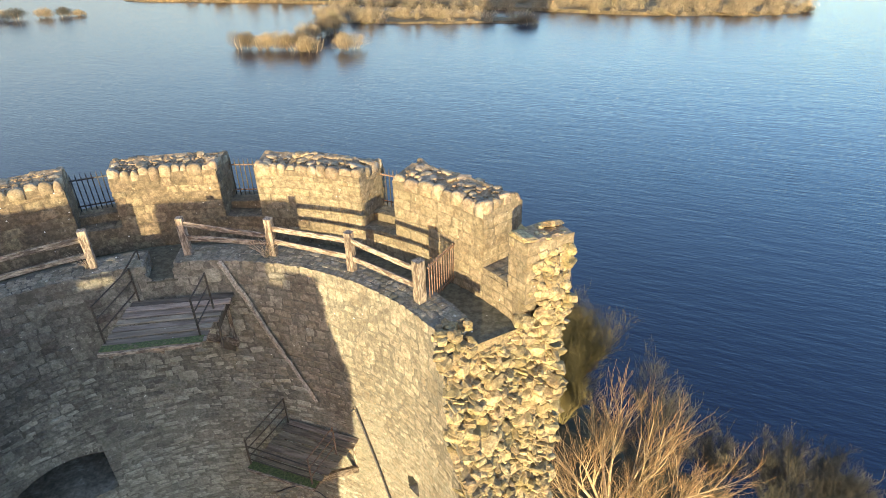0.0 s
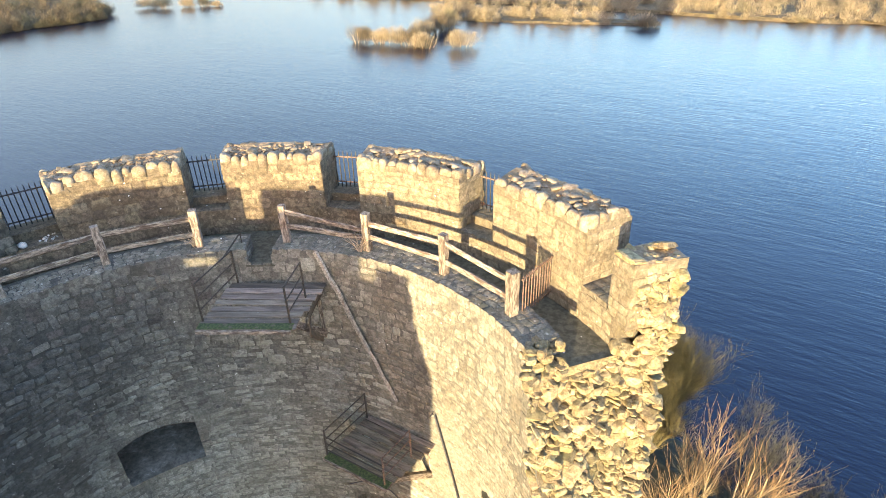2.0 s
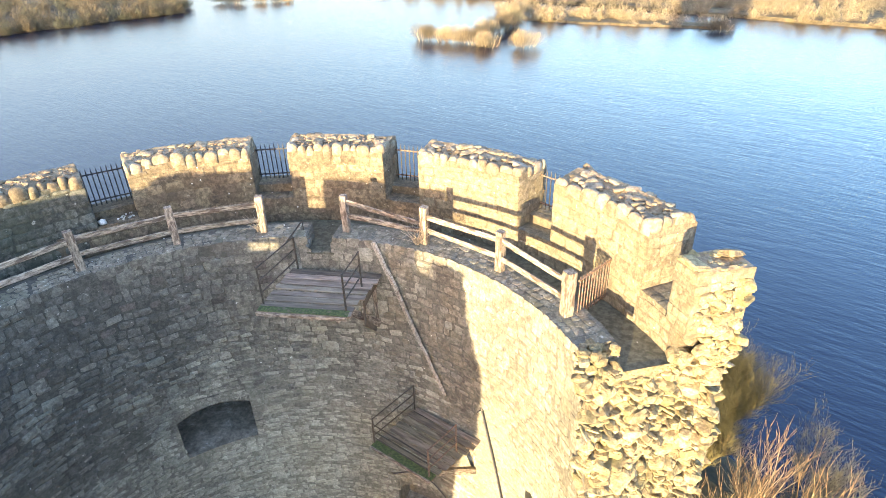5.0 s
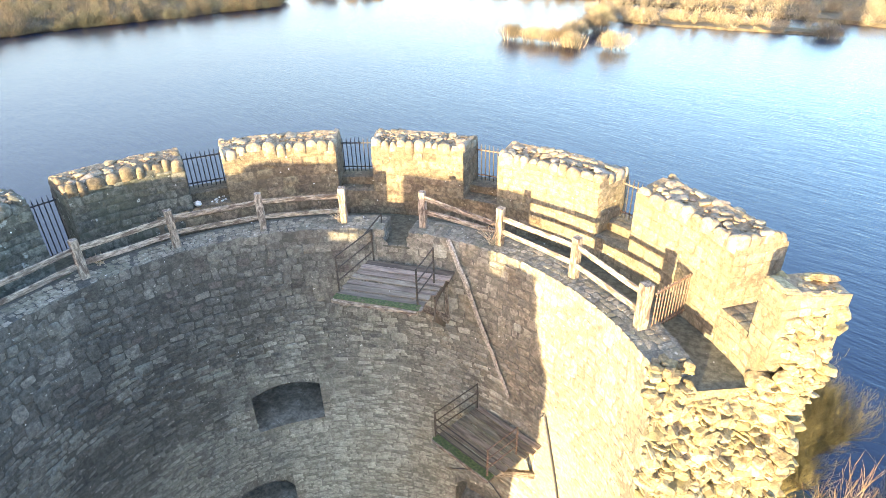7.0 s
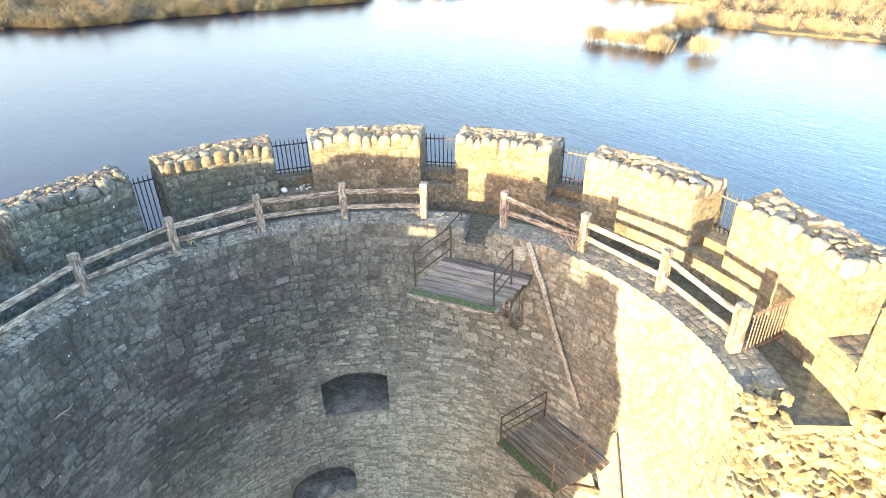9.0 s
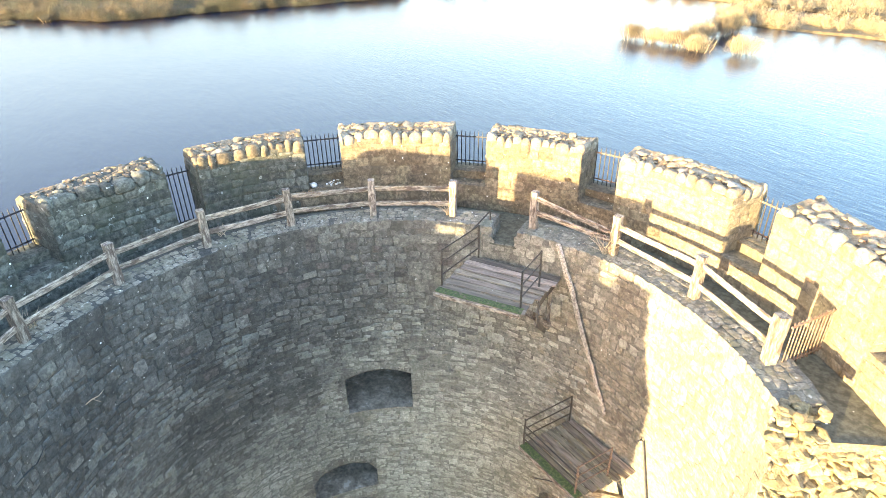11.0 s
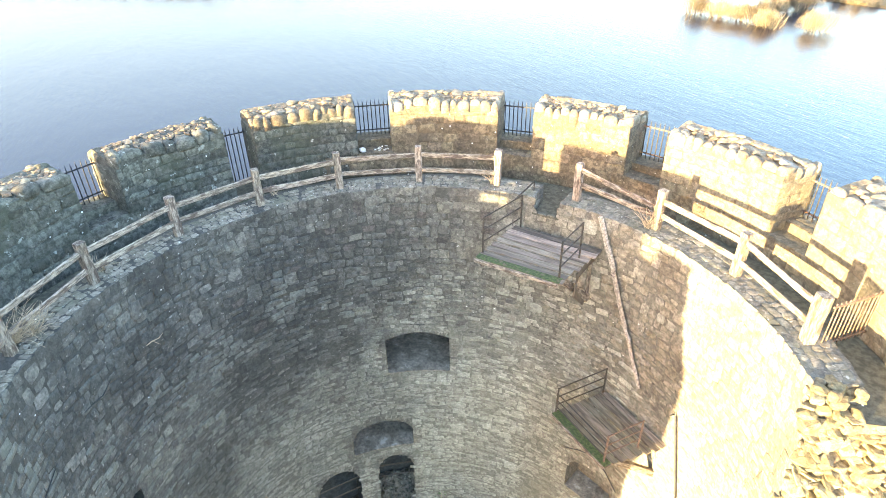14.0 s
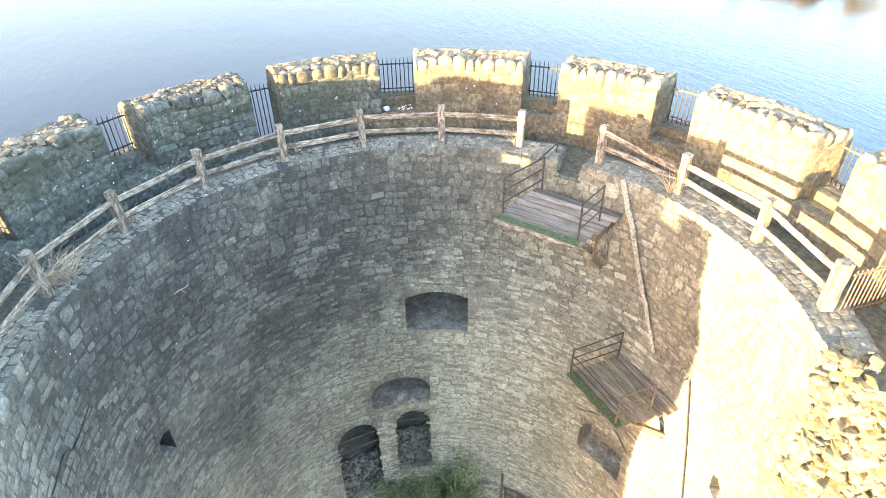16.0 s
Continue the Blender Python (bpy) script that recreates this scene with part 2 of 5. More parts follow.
M_DECK = material("grey_planks", (0.165, 0.13, 0.098), (0.30, 0.245, 0.19), 14.0, 0.8, 0.6, 0.55, (0.075, 0.05, 0.036), 3.0, 0.5, 0.04, (0.11, 0.085, 0.066), 1.1, 0.45, pit=0.7, **GRAIN)
M_DECK2 = material("brown_planks", (0.10, 0.08, 0.058), (0.205, 0.168, 0.125), 14.0, 0.8, 0.6, 0.6, (0.055, 0.034, 0.025), 5.0, 0.56, 0.04, (0.062, 0.038, 0.028), 1.1, 0.5, pit=0.7, **GRAIN)
M_BATTEN = material("pale_grey_batten", (0.225, 0.20, 0.165), (0.46, 0.415, 0.35), 18.0, 0.85, 0.6, 0.2, (0.09, 0.065, 0.05), 6.0, 0.5, 0.0, **FLAKED)
M_BASALT = material("dark_wall_stone", (0.06, 0.052, 0.045), (0.12, 0.105, 0.09), 6.0, 0.9, 0.6, 0.2)
M_SLATE = material("dark_slate_stone", (0.08, 0.077, 0.066), (0.17, 0.162, 0.138), 6.0, 0.9, 0.6, 0.3)
M_MOSS = material("moss", (0.045, 0.065, 0.022), (0.10, 0.13, 0.045), 14.0, 1.0, 1.0, 0.1, (0.13, 0.105, 0.07), 5.0, 0.6)
M_IRON = material("painted_iron", (0.03, 0.03, 0.038), (0.065, 0.065, 0.075), 20.0, 0.55, 0.2, 0.15, (0.14, 0.07, 0.04), 15.0, 0.3, metal=0.3)
M_RAIL = material("dull_brown_iron", (0.045, 0.038, 0.03), (0.085, 0.072, 0.056), 20.0, 0.7, 0.3, 0.15, (0.15, 0.085, 0.05), 12.0, 0.4, metal=0.2)
M_RUST = material("rusty_iron", (0.13, 0.082, 0.06), (0.27, 0.175, 0.125), 20.0, 0.8, 0.4, 0.2, (0.06, 0.04, 0.035), 10.0, 0.5, metal=0.2)
M_BARK = material("pale_bark", (0.35, 0.26, 0.145), (0.56, 0.44, 0.26), 12.0, 0.9, 0.4, 0.15)
M_TWIG = material("orange_twigs", (0.132, 0.086, 0.042), (0.259, 0.172, 0.087), 8.0, 0.9, 0.0, 0.3)
M_TWIG2 = material("olive_twigs", (0.08, 0.068, 0.026), (0.15, 0.124, 0.048), 8.0, 0.9, 0.0, 0.25)
M_TWIG3 = material("grey_twigs", (0.05, 0.048, 0.035), (0.10, 0.094, 0.068), 8.0, 0.9, 0.0, 0.25)
M_WHITE = material("white_limestone", (0.5, 0.49, 0.45), (0.72, 0.70, 0.65), 9.0, 0.9, 0.5, 0.15)
M_STRAW = material("dry_stalks", (0.30, 0.23, 0.15), (0.50, 0.40, 0.28), 8.0, 0.9, 0.0, 0.2)
M_IVY = material("ivy_leaves", (0.06, 0.105, 0.045), (0.14, 0.215, 0.095), 20.0, 0.8, 0.0, 0.4)
M_GRASS = material("rough_grass", (0.018, 0.019, 0.011), (0.042, 0.04, 0.022), 1.5, 1.0, 0.8, 0.05, (0.06, 0.052, 0.03), 0.4, 0.4)
M_REED = material("winter_reeds", (0.09, 0.068, 0.032), (0.17, 0.13, 0.065), 0.5, 1.0, 0.8, 0.05, (0.12, 0.10, 0.04), 0.15, 0.5)
M_SCRUB = material("golden_scrub", (0.18, 0.142, 0.085), (0.32, 0.26, 0.165), 0.6, 1.0, 0.0, 0.35, (0.14, 0.13, 0.07), 0.08, 0.5)
M_SCRUB2 = material("brown_scrub", (0.088, 0.07, 0.043), (0.14, 0.11, 0.068), 0.6, 1.0, 0.0, 0.2, (0.085, 0.085, 0.048), 0.05, 0.6)
M_OLIVE = material("olive_scrub", (0.062, 0.062, 0.038), (0.10, 0.096, 0.06), 0.6, 1.0, 0.0, 0.2, (0.09, 0.075, 0.045), 0.08, 0.5)
M_LITTER = material("leaf_litter", (0.05, 0.04, 0.024), (0.10, 0.08, 0.048), 0.5, 1.0, 0.8, 0.05, (0.16, 0.13, 0.075), 0.06, 0.4)


def water_material():
    m = bpy.data.materials.new("lake_water")
    m.use_nodes = True
    nt = m.node_tree
    n, link = nt.nodes, nt.links.new
    bsdf = n["Principled BSDF"]
    bsdf.inputs["Base Color"].default_value = (0.0004, 0.0047, 0.024, 1)
    bsdf.inputs["Roughness"].default_value = 0.15
    bsdf.inputs["IOR"].default_value = 1.4
    geo = n.new("ShaderNodeNewGeometry")
    heights = []
    for scale, turn, along, weight in ((2.2, 27, 0.25, 1.0), (5.4, 20, 0.35, 0.4), (0.8, 24, 0.3, 1.1), (0.1, 40, 0.5, 1.6)):
        way = n.new("ShaderNodeMapping")
        way.inputs["Rotation"].default_value = (0, 0, radians(turn))
        link(geo.outputs["Position"], way.inputs["Vector"])
        mp = n.new("ShaderNodeMapping")
        mp.inputs["Scale"].default_value = (along, 1, 1)
        link(way.outputs["Vector"], mp.inputs["Vector"])
        x = n.new("ShaderNodeTexNoise")
        x.inputs["Scale"].default_value, x.inputs["Detail"].default_value = scale, 3.0
        link(mp.outputs[0], x.inputs["Vector"])
        k = n.new("ShaderNodeMath")
        k.operation = "MULTIPLY"
        k.inputs[1].default_value = weight
        link(x.outputs["Fac"], k.inputs[0])
        heights.append(k.outputs[0])
    total = heights[0]
    for h in heights[1:]:
        a = n.new("ShaderNodeMath")
        a.operation = "ADD"
        link(total, a.inputs[0])
        link(h, a.inputs[1])
        total = a.outputs[0]
    bump = n.new("ShaderNodeBump")
    bump.inputs["Strength"].default_value, bump.inputs["Distance"].default_value = 0.5, 0.08
    link(total, bump.inputs["Height"])
    link(bump.outputs["Normal"], bsdf.inputs["Normal"])
    return m


M_WATER = water_material()

# ---- building blocks ----
RIM = 20.0            # top of the inner ledge
R_IN, R_LEDGE, R_PAR, R_OUT = 7.4, 8.35, 9.5, 10.8
WALK = -0.55          # walkway below the ledge
FOOT = -18.6          # ground inside the tower
rng = random.Random(7)


def polar(r, a, z):
    return Vector((r * math.cos(radians(a)), r * math.sin(radians(a)), RIM + z))


def world_of(ob):
    m = ob.matrix_basis.copy()
    return world_of(ob.parent) @ ob.matrix_parent_inverse @ m if ob.parent else m


def mesh_of(bm, name, mat, smooth=False):
    me = bpy.data.meshes.new(name)
    bm.to_mesh(me)
    bm.free()
    me.materials.append(mat)
    if smooth:
        me.polygons.foreach_set("use_smooth", [True] * len(me.polygons))
    return me


def child(name, me, parent, label="", matrix=None):
    """Link a mesh under a thing; its coordinates (or matrix) are the world's."""
    ob = new(name, me)
    if parent:
        ob.parent = parent
        ob.matrix_parent_inverse = world_of(parent).inverted()
    if matrix is not None:
        ob.matrix_basis = matrix
    if label:
        ob["label"] = label
    return ob


def part(name, bm, mat, parent, label="", smooth=False):
    return child(name, mesh_of(bm, name, mat, smooth), parent, label)


def thing(name, base, label, category, group="", kind=""):
    ob = new(name)
    ob.empty_display_size = 0.2
    ob.matrix_basis = Matrix.Translation(base)
    return tagged(ob, label, category, group, kind)


def mesh_from(name, verts, faces, mat, smooth=False):
    me = bpy.data.meshes.new(name)
    me.from_pydata(verts, [], faces)
    me.materials.append(mat)
    if smooth:
        me.polygons.foreach_set("use_smooth", [True] * len(me.polygons))
    me.update()
    return me


def add_beam(bm, a, b, w, h, up=(0, 0, 1), bevel=0.012, wobble=0.0):
    """A bevelled beam from a to b, w wide and h high."""
    a, b, up = Vector(a), Vector(b), Vector(up)
    y = (b - a).normalized()
    x = y.cross(up).normalized()
    z = x.cross(y)
    c = min(bevel, w / 3, h / 3)
    ring = [(-w / 2 + c, -h / 2), (w / 2 - c, -h / 2), (w / 2, -h / 2 + c), (w / 2, h / 2 - c), (w / 2 - c, h / 2), (-w / 2 + c, h / 2), (-w / 2, h / 2 - c), (-w / 2, -h / 2 + c)]
    steps = 5 if wobble else 2
    rows = []
    for i in range(steps):
        f = i / (steps - 1)
        o = (x * rng.uniform(-1, 1) + z * rng.uniform(-1, 1)) * wobble
        k = 1 + (rng.uniform(-0.08, 0.08) if wobble else 0)
        rows.append([bm.verts.new(a.lerp(b, f) + o + x * u * k + z * v * k) for u, v in ring])
    for p, q in zip(rows, rows[1:]):
        for i in range(8):
            bm.faces.new((p[i], p[(i + 1) % 8], q[(i + 1) % 8], q[i]))
    bm.faces.new(rows[0][::-1])
    bm.faces.new(rows[-1])


def beam(name, a, b, w, h, mat, parent, label="", up=(0, 0, 1), bevel=0.012, wobble=0.0):
    """A beam as a part of its own, its grain along its length."""
    a, b = Vector(a), Vector(b)
    y = (b - a).normalized()
    x = y.cross(Vector(up)).normalized()
    bm = bmesh.new()
    add_beam(bm, (0, 0, 0), (0, (b - a).length, 0), w, h, (0, 0, 1), bevel, wobble)
    bmesh.ops.recalc_face_normals(bm, faces=bm.faces)
    m = Matrix.Translation(a) @ Matrix((x, y, x.cross(y))).transposed().to_4x4()
    return child(name, mesh_of(bm, name, mat), parent, label, m)


def tube_mesh(name, points, radii, mat, sides=8):
    verts, faces = [], []
    for i, p in enumerate(points):
        p = Vector(p)
        t = (Vector(points[min(i + 1, len(points) - 1)]) - Vector(points[max(i - 1, 0)])).normalized()
        u = t.orthogonal().normalized()
        v = t.cross(u)
        for k in range(sides):
            g = 2 * math.pi * k / sides
            verts.append(p + (u * math.cos(g) + v * math.sin(g)) * radii[i])
    for i in range(len(points) - 1):
        for k in range(sides):
            a, b = i * sides + k, i * sides + (k + 1) % sides
            faces.append((a, b, b + sides, a + sides))
    faces.append(tuple(range(sides))[::-1])
    faces.append(tuple(range((len(points) - 1) * sides, len(points) * sides)))
    return mesh_from(name, verts, faces, mat, True)


def ring_box(bm, r0, r1, a0, a1, z0, z1, step=2.0, rough=0.0):
    """A piece of a ring between two radii, two angles and two heights."""
    n = max(1, round(abs(a1 - a0) / step))
    rows = []
    for i in range(n + 1):
        a = a0 + (a1 - a0) * i / n
        rows.append([bm.verts.new(polar(r + rng.uniform(-rough, rough), a, z + rng.uniform(-rough, rough) * (z == z1))) for r, z in ((r0, z0), (r1, z0), (r1, z1), (r0, z1))])
    for p, q in zip(rows, rows[1:]):
        for i in range(4):
            j = (i + 1) % 4
            bm.faces.new((p[i], p[j], q[j], q[i]))
    bm.faces.new(rows[0])
    bm.faces.new(rows[-1][::-1])


# unit stones: x along the wall, y out of it, z up
def unit_stone(seed, bulge=0.25, corner=0.3, taper=0.78):
    g = random.Random(seed)
    k = 0.5
    base = [(-k, -k * (1 - corner)), (-k * (1 - corner), -k), (k * (1 - corner), -k), (k, -k * (1 - corner)), (k, k * (1 - corner)), (k * (1 - corner), k), (-k * (1 - corner), k), (-k, k * (1 - corner))]
    wild = min(0.09, 0.3 * k * corner + 0.03)
    base = [(x + g.uniform(-wild, wild), z + g.uniform(-wild, wild)) for x, z in base]
    verts, faces = [], []
    for y, s in ((-0.8, 0.98), (0.45, 1.0), (0.9, taper)):
        for x, z in base:
            verts.append((x * s, y + (g.uniform(-0.22, 0.22) if y > 0.8 else 0), z * s))
    verts.append((g.uniform(-0.1, 0.1), 0.9 + bulge, g.uniform(-0.1, 0.1)))
    for r in (0, 8):
        for i in range(8):
            j = (i + 1) % 8
            faces.append((r + i, r + j, r + 8 + j, r + 8 + i))
    for i in range(8):
        faces.append((16 + i, 16 + (i + 1) % 8, 24))
    return verts, faces


def unit_rock(seed, jitter=0.16):
    """A broken block: a box with skewed corners, some of them knocked off."""
    g = random.Random(seed)
    bm = bmesh.new()
    bmesh.ops.create_cube(bm, size=1.0)
    for v in bm.verts:
        v.co += Vector((g.uniform(-1, 1), g.uniform(-1, 1), g.uniform(-1, 1))) * jitter
    bmesh.ops.bevel(bm, geom=list(bm.edges), offset=0.17, segments=1, affect="EDGES")
    for v in bm.verts:
        v.co += Vector((g.uniform(-1, 1), g.uniform(-1, 1), g.uniform(-1, 1))) * 0.04
    bmesh.ops.triangulate(bm, faces=bm.faces)
    bm.verts.index_update()
    verts = [tuple(v.co) for v in bm.verts]
    faces = [tuple(v.index for v in f.verts) for f in bm.faces]
    bm.free()
    return verts, faces


def unit_boulder(seed):
    g = random.Random(seed)
    bm = bmesh.new()
    bmesh.ops.create_icosphere(bm, subdivisions=1, radius=0.56)
    for v in bm.verts:
        c = v.co
        v.co = c.lerp(c * (0.5 / max(abs(c.x), abs(c.y), abs(c.z))), 0.4) * g.uniform(0.8, 1.2)
    verts = [tuple(v.co) for v in bm.verts]
    faces = [tuple(v.index for v in f.verts) for f in bm.faces]
    bm.free()
    return verts, faces


SLABS = [unit_stone(500 + i, 0.06, 0.14, 0.88) for i in range(16)]
STONES = [unit_stone(100 + i, 0.14, 0.2 + 0.2 * (i % 3 == 0), 0.82) for i in range(16)]
ROUND = [unit_rock(300 + i, 0.1) if i < 6 else unit_boulder(300 + i) for i in range(10)]
CORE = [unit_rock(600 + i, 0.2) if i % 4 else unit_boulder(600 + i) for i in range(14)]
FLAGS = [unit_stone(700 + i, 0.1, 0.3 + 0.02 * (i % 5), 0.82) for i in range(16)]
ROCKS = [unit_rock(200 + i, 0.2) if i % 4 else unit_boulder(200 + i) for i in range(14)]


def unit_cope(seed):
    """An upright coping stone: square foot, arched head, its front edge worn round."""
    g = random.Random(seed)
    flat = g.uniform(0.0, 0.14)
    outline = [(-0.49, -0.5), (0.49, -0.5), (0.5, 0.12 + flat), (0.4, 0.35 + flat * 0.8), (0.2, 0.48), (-0.02, 0.52), (-0.22, 0.47), (-0.42, 0.33 + flat * 0.8), (-0.5, 0.1 + flat)]
    outline = [(x + g.uniform(-0.04, 0.04), z + g.uniform(-0.04, 0.04)) for x, z in outline]
    n = len(outline)
    verts, faces = [], []
    for y, s, drop in ((-0.6, 0.8, 0.34), (0.1, 0.98, 0.0), (0.36, 1.0, 0.0), (0.5, 0.84, 0.0)):
        verts += [(x * s, y, z * s - (drop if z > 0 else 0)) for x, z in outline]
    verts.append((g.uniform(-0.1, 0.1), 0.56, g.uniform(-0.05, 0.1)))
    for k in range(3):
        faces += [(k * n + i, (k + 1) * n + i, (k + 1) * n + (i + 1) % n, k * n + (i + 1) % n) for i in range(n)]
    faces += [(3 * n + i, 4 * n, 3 * n + (i + 1) % n) for i in range(n)]
    return verts, faces


COPES = [unit_cope(800 + i) for i in range(10)]


def lay(parent, placed, shapes, mat, name, keep, label="", smooth=True):
    """Lay stones (pose, shape number): the first ones are pieces of their own, the rest one joined part."""
    shared = {}
    for m, s in placed[:keep]:
        if s not in shared:
            shared[s] = mesh_from(name, *shapes[s], mat, smooth)
        child(name, shared[s], parent, "", m)
    rest = placed[keep:]
    if rest:
        verts, faces, n = [], [], 0
        for m, s in rest:
            vs, fs = shapes[s]
            a = np.array(m)
            verts.append(np.array(vs) @ a[:3, :3].T + a[:3, 3])
            faces += [tuple(n + i for i in f) for f in fs]
            n += len(vs)
        ob = child(name + "work", mesh_from(name + "work", np.concatenate(verts).tolist(), faces, mat, smooth), parent, label)
        ob["kind"] = "stuff"


def frame_at(place, along, out, up, w, d, h, tilt=0.0):
    m = Matrix((along, out, up)).transposed().to_4x4()
    return Matrix.Translation(place) @ m @ Matrix.Rotation(tilt, 4, "Y") @ Matrix.Diagonal((w, d, h, 1))


def on_wall(r, a, z, w, d, h, tilt=0.0, inward=True):
    """A stone in a round wall, its face towards the axis."""
    c, s = math.cos(radians(a)), math.sin(radians(a))
    out = Vector((-c, -s, 0)) if inward else Vector((c, s, 0))
    up = Vector((0, 0, 1))
    return frame_at(polar(r, a, z), out.cross(up), out, up, w, d, h, tilt)


# ---- lake, land ----
def sheet(name, outline, z, mat, label, category, rise=0.0, inset=0.0, cuts=0):
    bm = bmesh.new()
    outer = [bm.verts.new((x, y, z)) for x, y in outline]
    if inset:
        cx, cy = sum(p[0] for p in outline) / len(outline), sum(p[1] for p in outline) / len(outline)
        inner = [bm.verts.new((cx + (x - cx) * (1 - inset), cy + (y - cy) * (1 - inset), z + rise)) for x, y in outline]
        n = len(outline)
        for i in range(n):
            bm.faces.new((outer[i], outer[(i + 1) % n], inner[(i + 1) % n], inner[i]))
        bm.faces.new(inner)
    else:
        bm.faces.new(outer)
    bmesh.ops.recalc_face_normals(bm, faces=bm.faces)
    return tagged(part(name, bm, mat, None), label, category, kind="structure")


def ragged(points, steps, amount, seed):
    """A closed shoreline through a few corners, with uneven edges."""
    g = random.Random(seed)
    out = []
    for (x0, y0), (x1, y1) in zip(points, points[1:] + points[:1]):
        for i in range(steps):
            f = i / steps
            k = 0 if i == 0 else amount
            out.append((x0 + (x1 - x0) * f + g.uniform(-k, k), y0 + (y1 - y0) * f + g.uniform(-k, k)))
    return out


S = 1500.0
sheet("water", [(-S, -S), (S, -S), (S, S), (-S, S)], 0.0, M_WATER, "rippled blue lake water under a clear winter sky", "lake")
bank = ragged([(27, -12), (29, 2), (28.5, 8), (26, 13), (21.5, 16), (17, 19), (14.5, 23), (9, 25), (0, 21), (-12, 18), (-20, 8), (-21, -8), (-26, -30), (-60, -60), (-120, -220), (150, -220), (60, -60), (30, -30)], 5, 0.5, 3)
sheet("ground", bank, -0.3, M_GRASS, "rough winter grass on the bank round the tower", "bank", 1.6, 0.10)
north = ragged([(-122, 254), (-70, 236), (-28, 222), (2, 208), (38, 190), (62, 177), (80, 171), (98, 167), (110, 170), (117, 181), (150, 330), (-150, 420)], 6, 1.2, 4)
sheet("ground_north", north, -0.2, M_REED, "tawny reed bank with winter scrub beyond the lake", "shore", 1.0, 0.05)
spit = ragged([(-33, 196), (-23, 180), (-8, 175), (14, 171), (33, 168), (37, 172), (20, 182), (-8, 196), (-20, 208)], 5, 0.8, 5)
sheet("ground_spit", spit, -0.2, M_REED, "low reed spit in the lake", "shore", 0.7, 0.1)
west = ragged([(-262, 62), (-225, 83), (-212, 88), (-206, 91), (-189, 96), (-181, 112), (-173.5, 129.5), (-167, 139), (-154, 164), (-143, 181), (-150, 196), (-220, 260), (-420, 200), (-420, 20), (-320, 35)], 5, 1.0, 6)
sheet("ground_west", west, -0.2, M_LITTER, "wooded lake shore with brown winter scrub", "shore", 1.0, 0.05)


def inside(x, y, outline):
    hit = False
    for (x0, y0), (x1, y1) in zip(outline, outline[1:] + outline[:1]):
        if (y0 > y) != (y1 > y) and x < (x1 - x0) * (y - y0) / (y1 - y0) + x0:
            hit = not hit
    return hit


def spray(verts, faces, g, x, y, z, r, h, count, thick=0.1):
    """A far bush: short thin twig blades, thickest near the skin of an uneven dome."""
    lumps = [(g.uniform(-0.45, 0.45) * r, g.uniform(-0.45, 0.45) * r, g.uniform(0.7, 1.0), g.uniform(0.45, 0.7)) for _ in range(7)]
    for _ in range(count):
        lx, ly, lh, lr = g.choice(lumps)
        a, up = g.uniform(0, 2 * math.pi), g.random()
        k = g.random() ** 0.35 * g.uniform(0.92, 1.06)
        side = math.sqrt(max(0.0, 1 - up * up)) * lr * r * k
        tip = Vector((x + lx + math.cos(a) * side, y + ly + math.sin(a) * side, z + h * lh * (0.02 + 0.98 * up) * k))
        way = Vector((math.cos(a) * (1.1 - up) + g.uniform(-0.6, 0.6), math.sin(a) * (1.1 - up) + g.uniform(-0.6, 0.6), up + g.uniform(-0.3, 0.3))).normalized()
        start = tip - way * g.uniform(0.4, 0.9) * min(1.0, h * 0.18)
        t = g.uniform(0, math.pi)
        w = Vector((math.cos(t), math.sin(t), 0)) * thick * 0.5
        n = len(verts)
        verts += [tuple(start - w * 0.6), tuple(start + w * 0.6), tuple(tip + w), tuple(tip - w)]
        faces.append((n, n + 1, n + 2, n + 3))


def wood(name, outline, mat, count, seed, near, label, h0=4.0, h1=8.0, each=330, r0=2.2, r1=4.0, rim=0.0):
    """A winter wood of many bushes; the share rim of them leans out over the water's edge."""
    g = random.Random(seed)
    xs, ys = [p[0] for p in outline], [p[1] for p in outline]
    sides = [e for e in zip(outline, outline[1:] + outline[:1]) if math.hypot(*e[0]) < near and math.hypot(*e[1]) < near]
    verts, faces = [], []
    made = 0
    while made < count:
        low = 1.0
        if made < count * rim:
            (x0, y0), (x1, y1) = g.choice(sides)
            f = g.random()
            x, y = x0 + (x1 - x0) * f + g.uniform(-1.2, 1.2), y0 + (y1 - y0) * f + g.uniform(-1.2, 1.2)
            low = g.uniform(0.35, 0.8)
        else:
            x, y = g.uniform(min(xs), max(xs)), g.uniform(min(ys), max(ys))
            if not inside(x, y, outline) or math.hypot(x, y) > near:
                continue
        spray(verts, faces, g, x, y, 0.1, g.uniform(r0, r1) * (0.4 + 0.6 * low), g.uniform(h0, h1) * low, each)
        made += 1
    return tagged(child(name, mesh_from(name, verts, faces, mat), None), label, "woodland", kind="stuff")


wood("scrub_wood_north", north, M_SCRUB, 620, 11, 262, "golden leafless scrub along the far shore", rim=0.12)
wood("scrub_wood_spit", spit, M_SCRUB, 85, 12, 260, "golden leafless willows on the spit", 3.0, 6.0, 420, rim=0.2)
wood("scrub_wood_west", west, M_SCRUB2, 420, 13, 300, "brown leafless trees and scrub on the wooded shore", 4.5, 8.5, 520, 3.0, 5.2, 0.34)
wood("olive_wood_west", west, M_OLIVE, 320, 15, 300, "olive-grey scrub along the wooded shore", 3.5, 7.5, 480, 2.8, 5.0, 0.42)


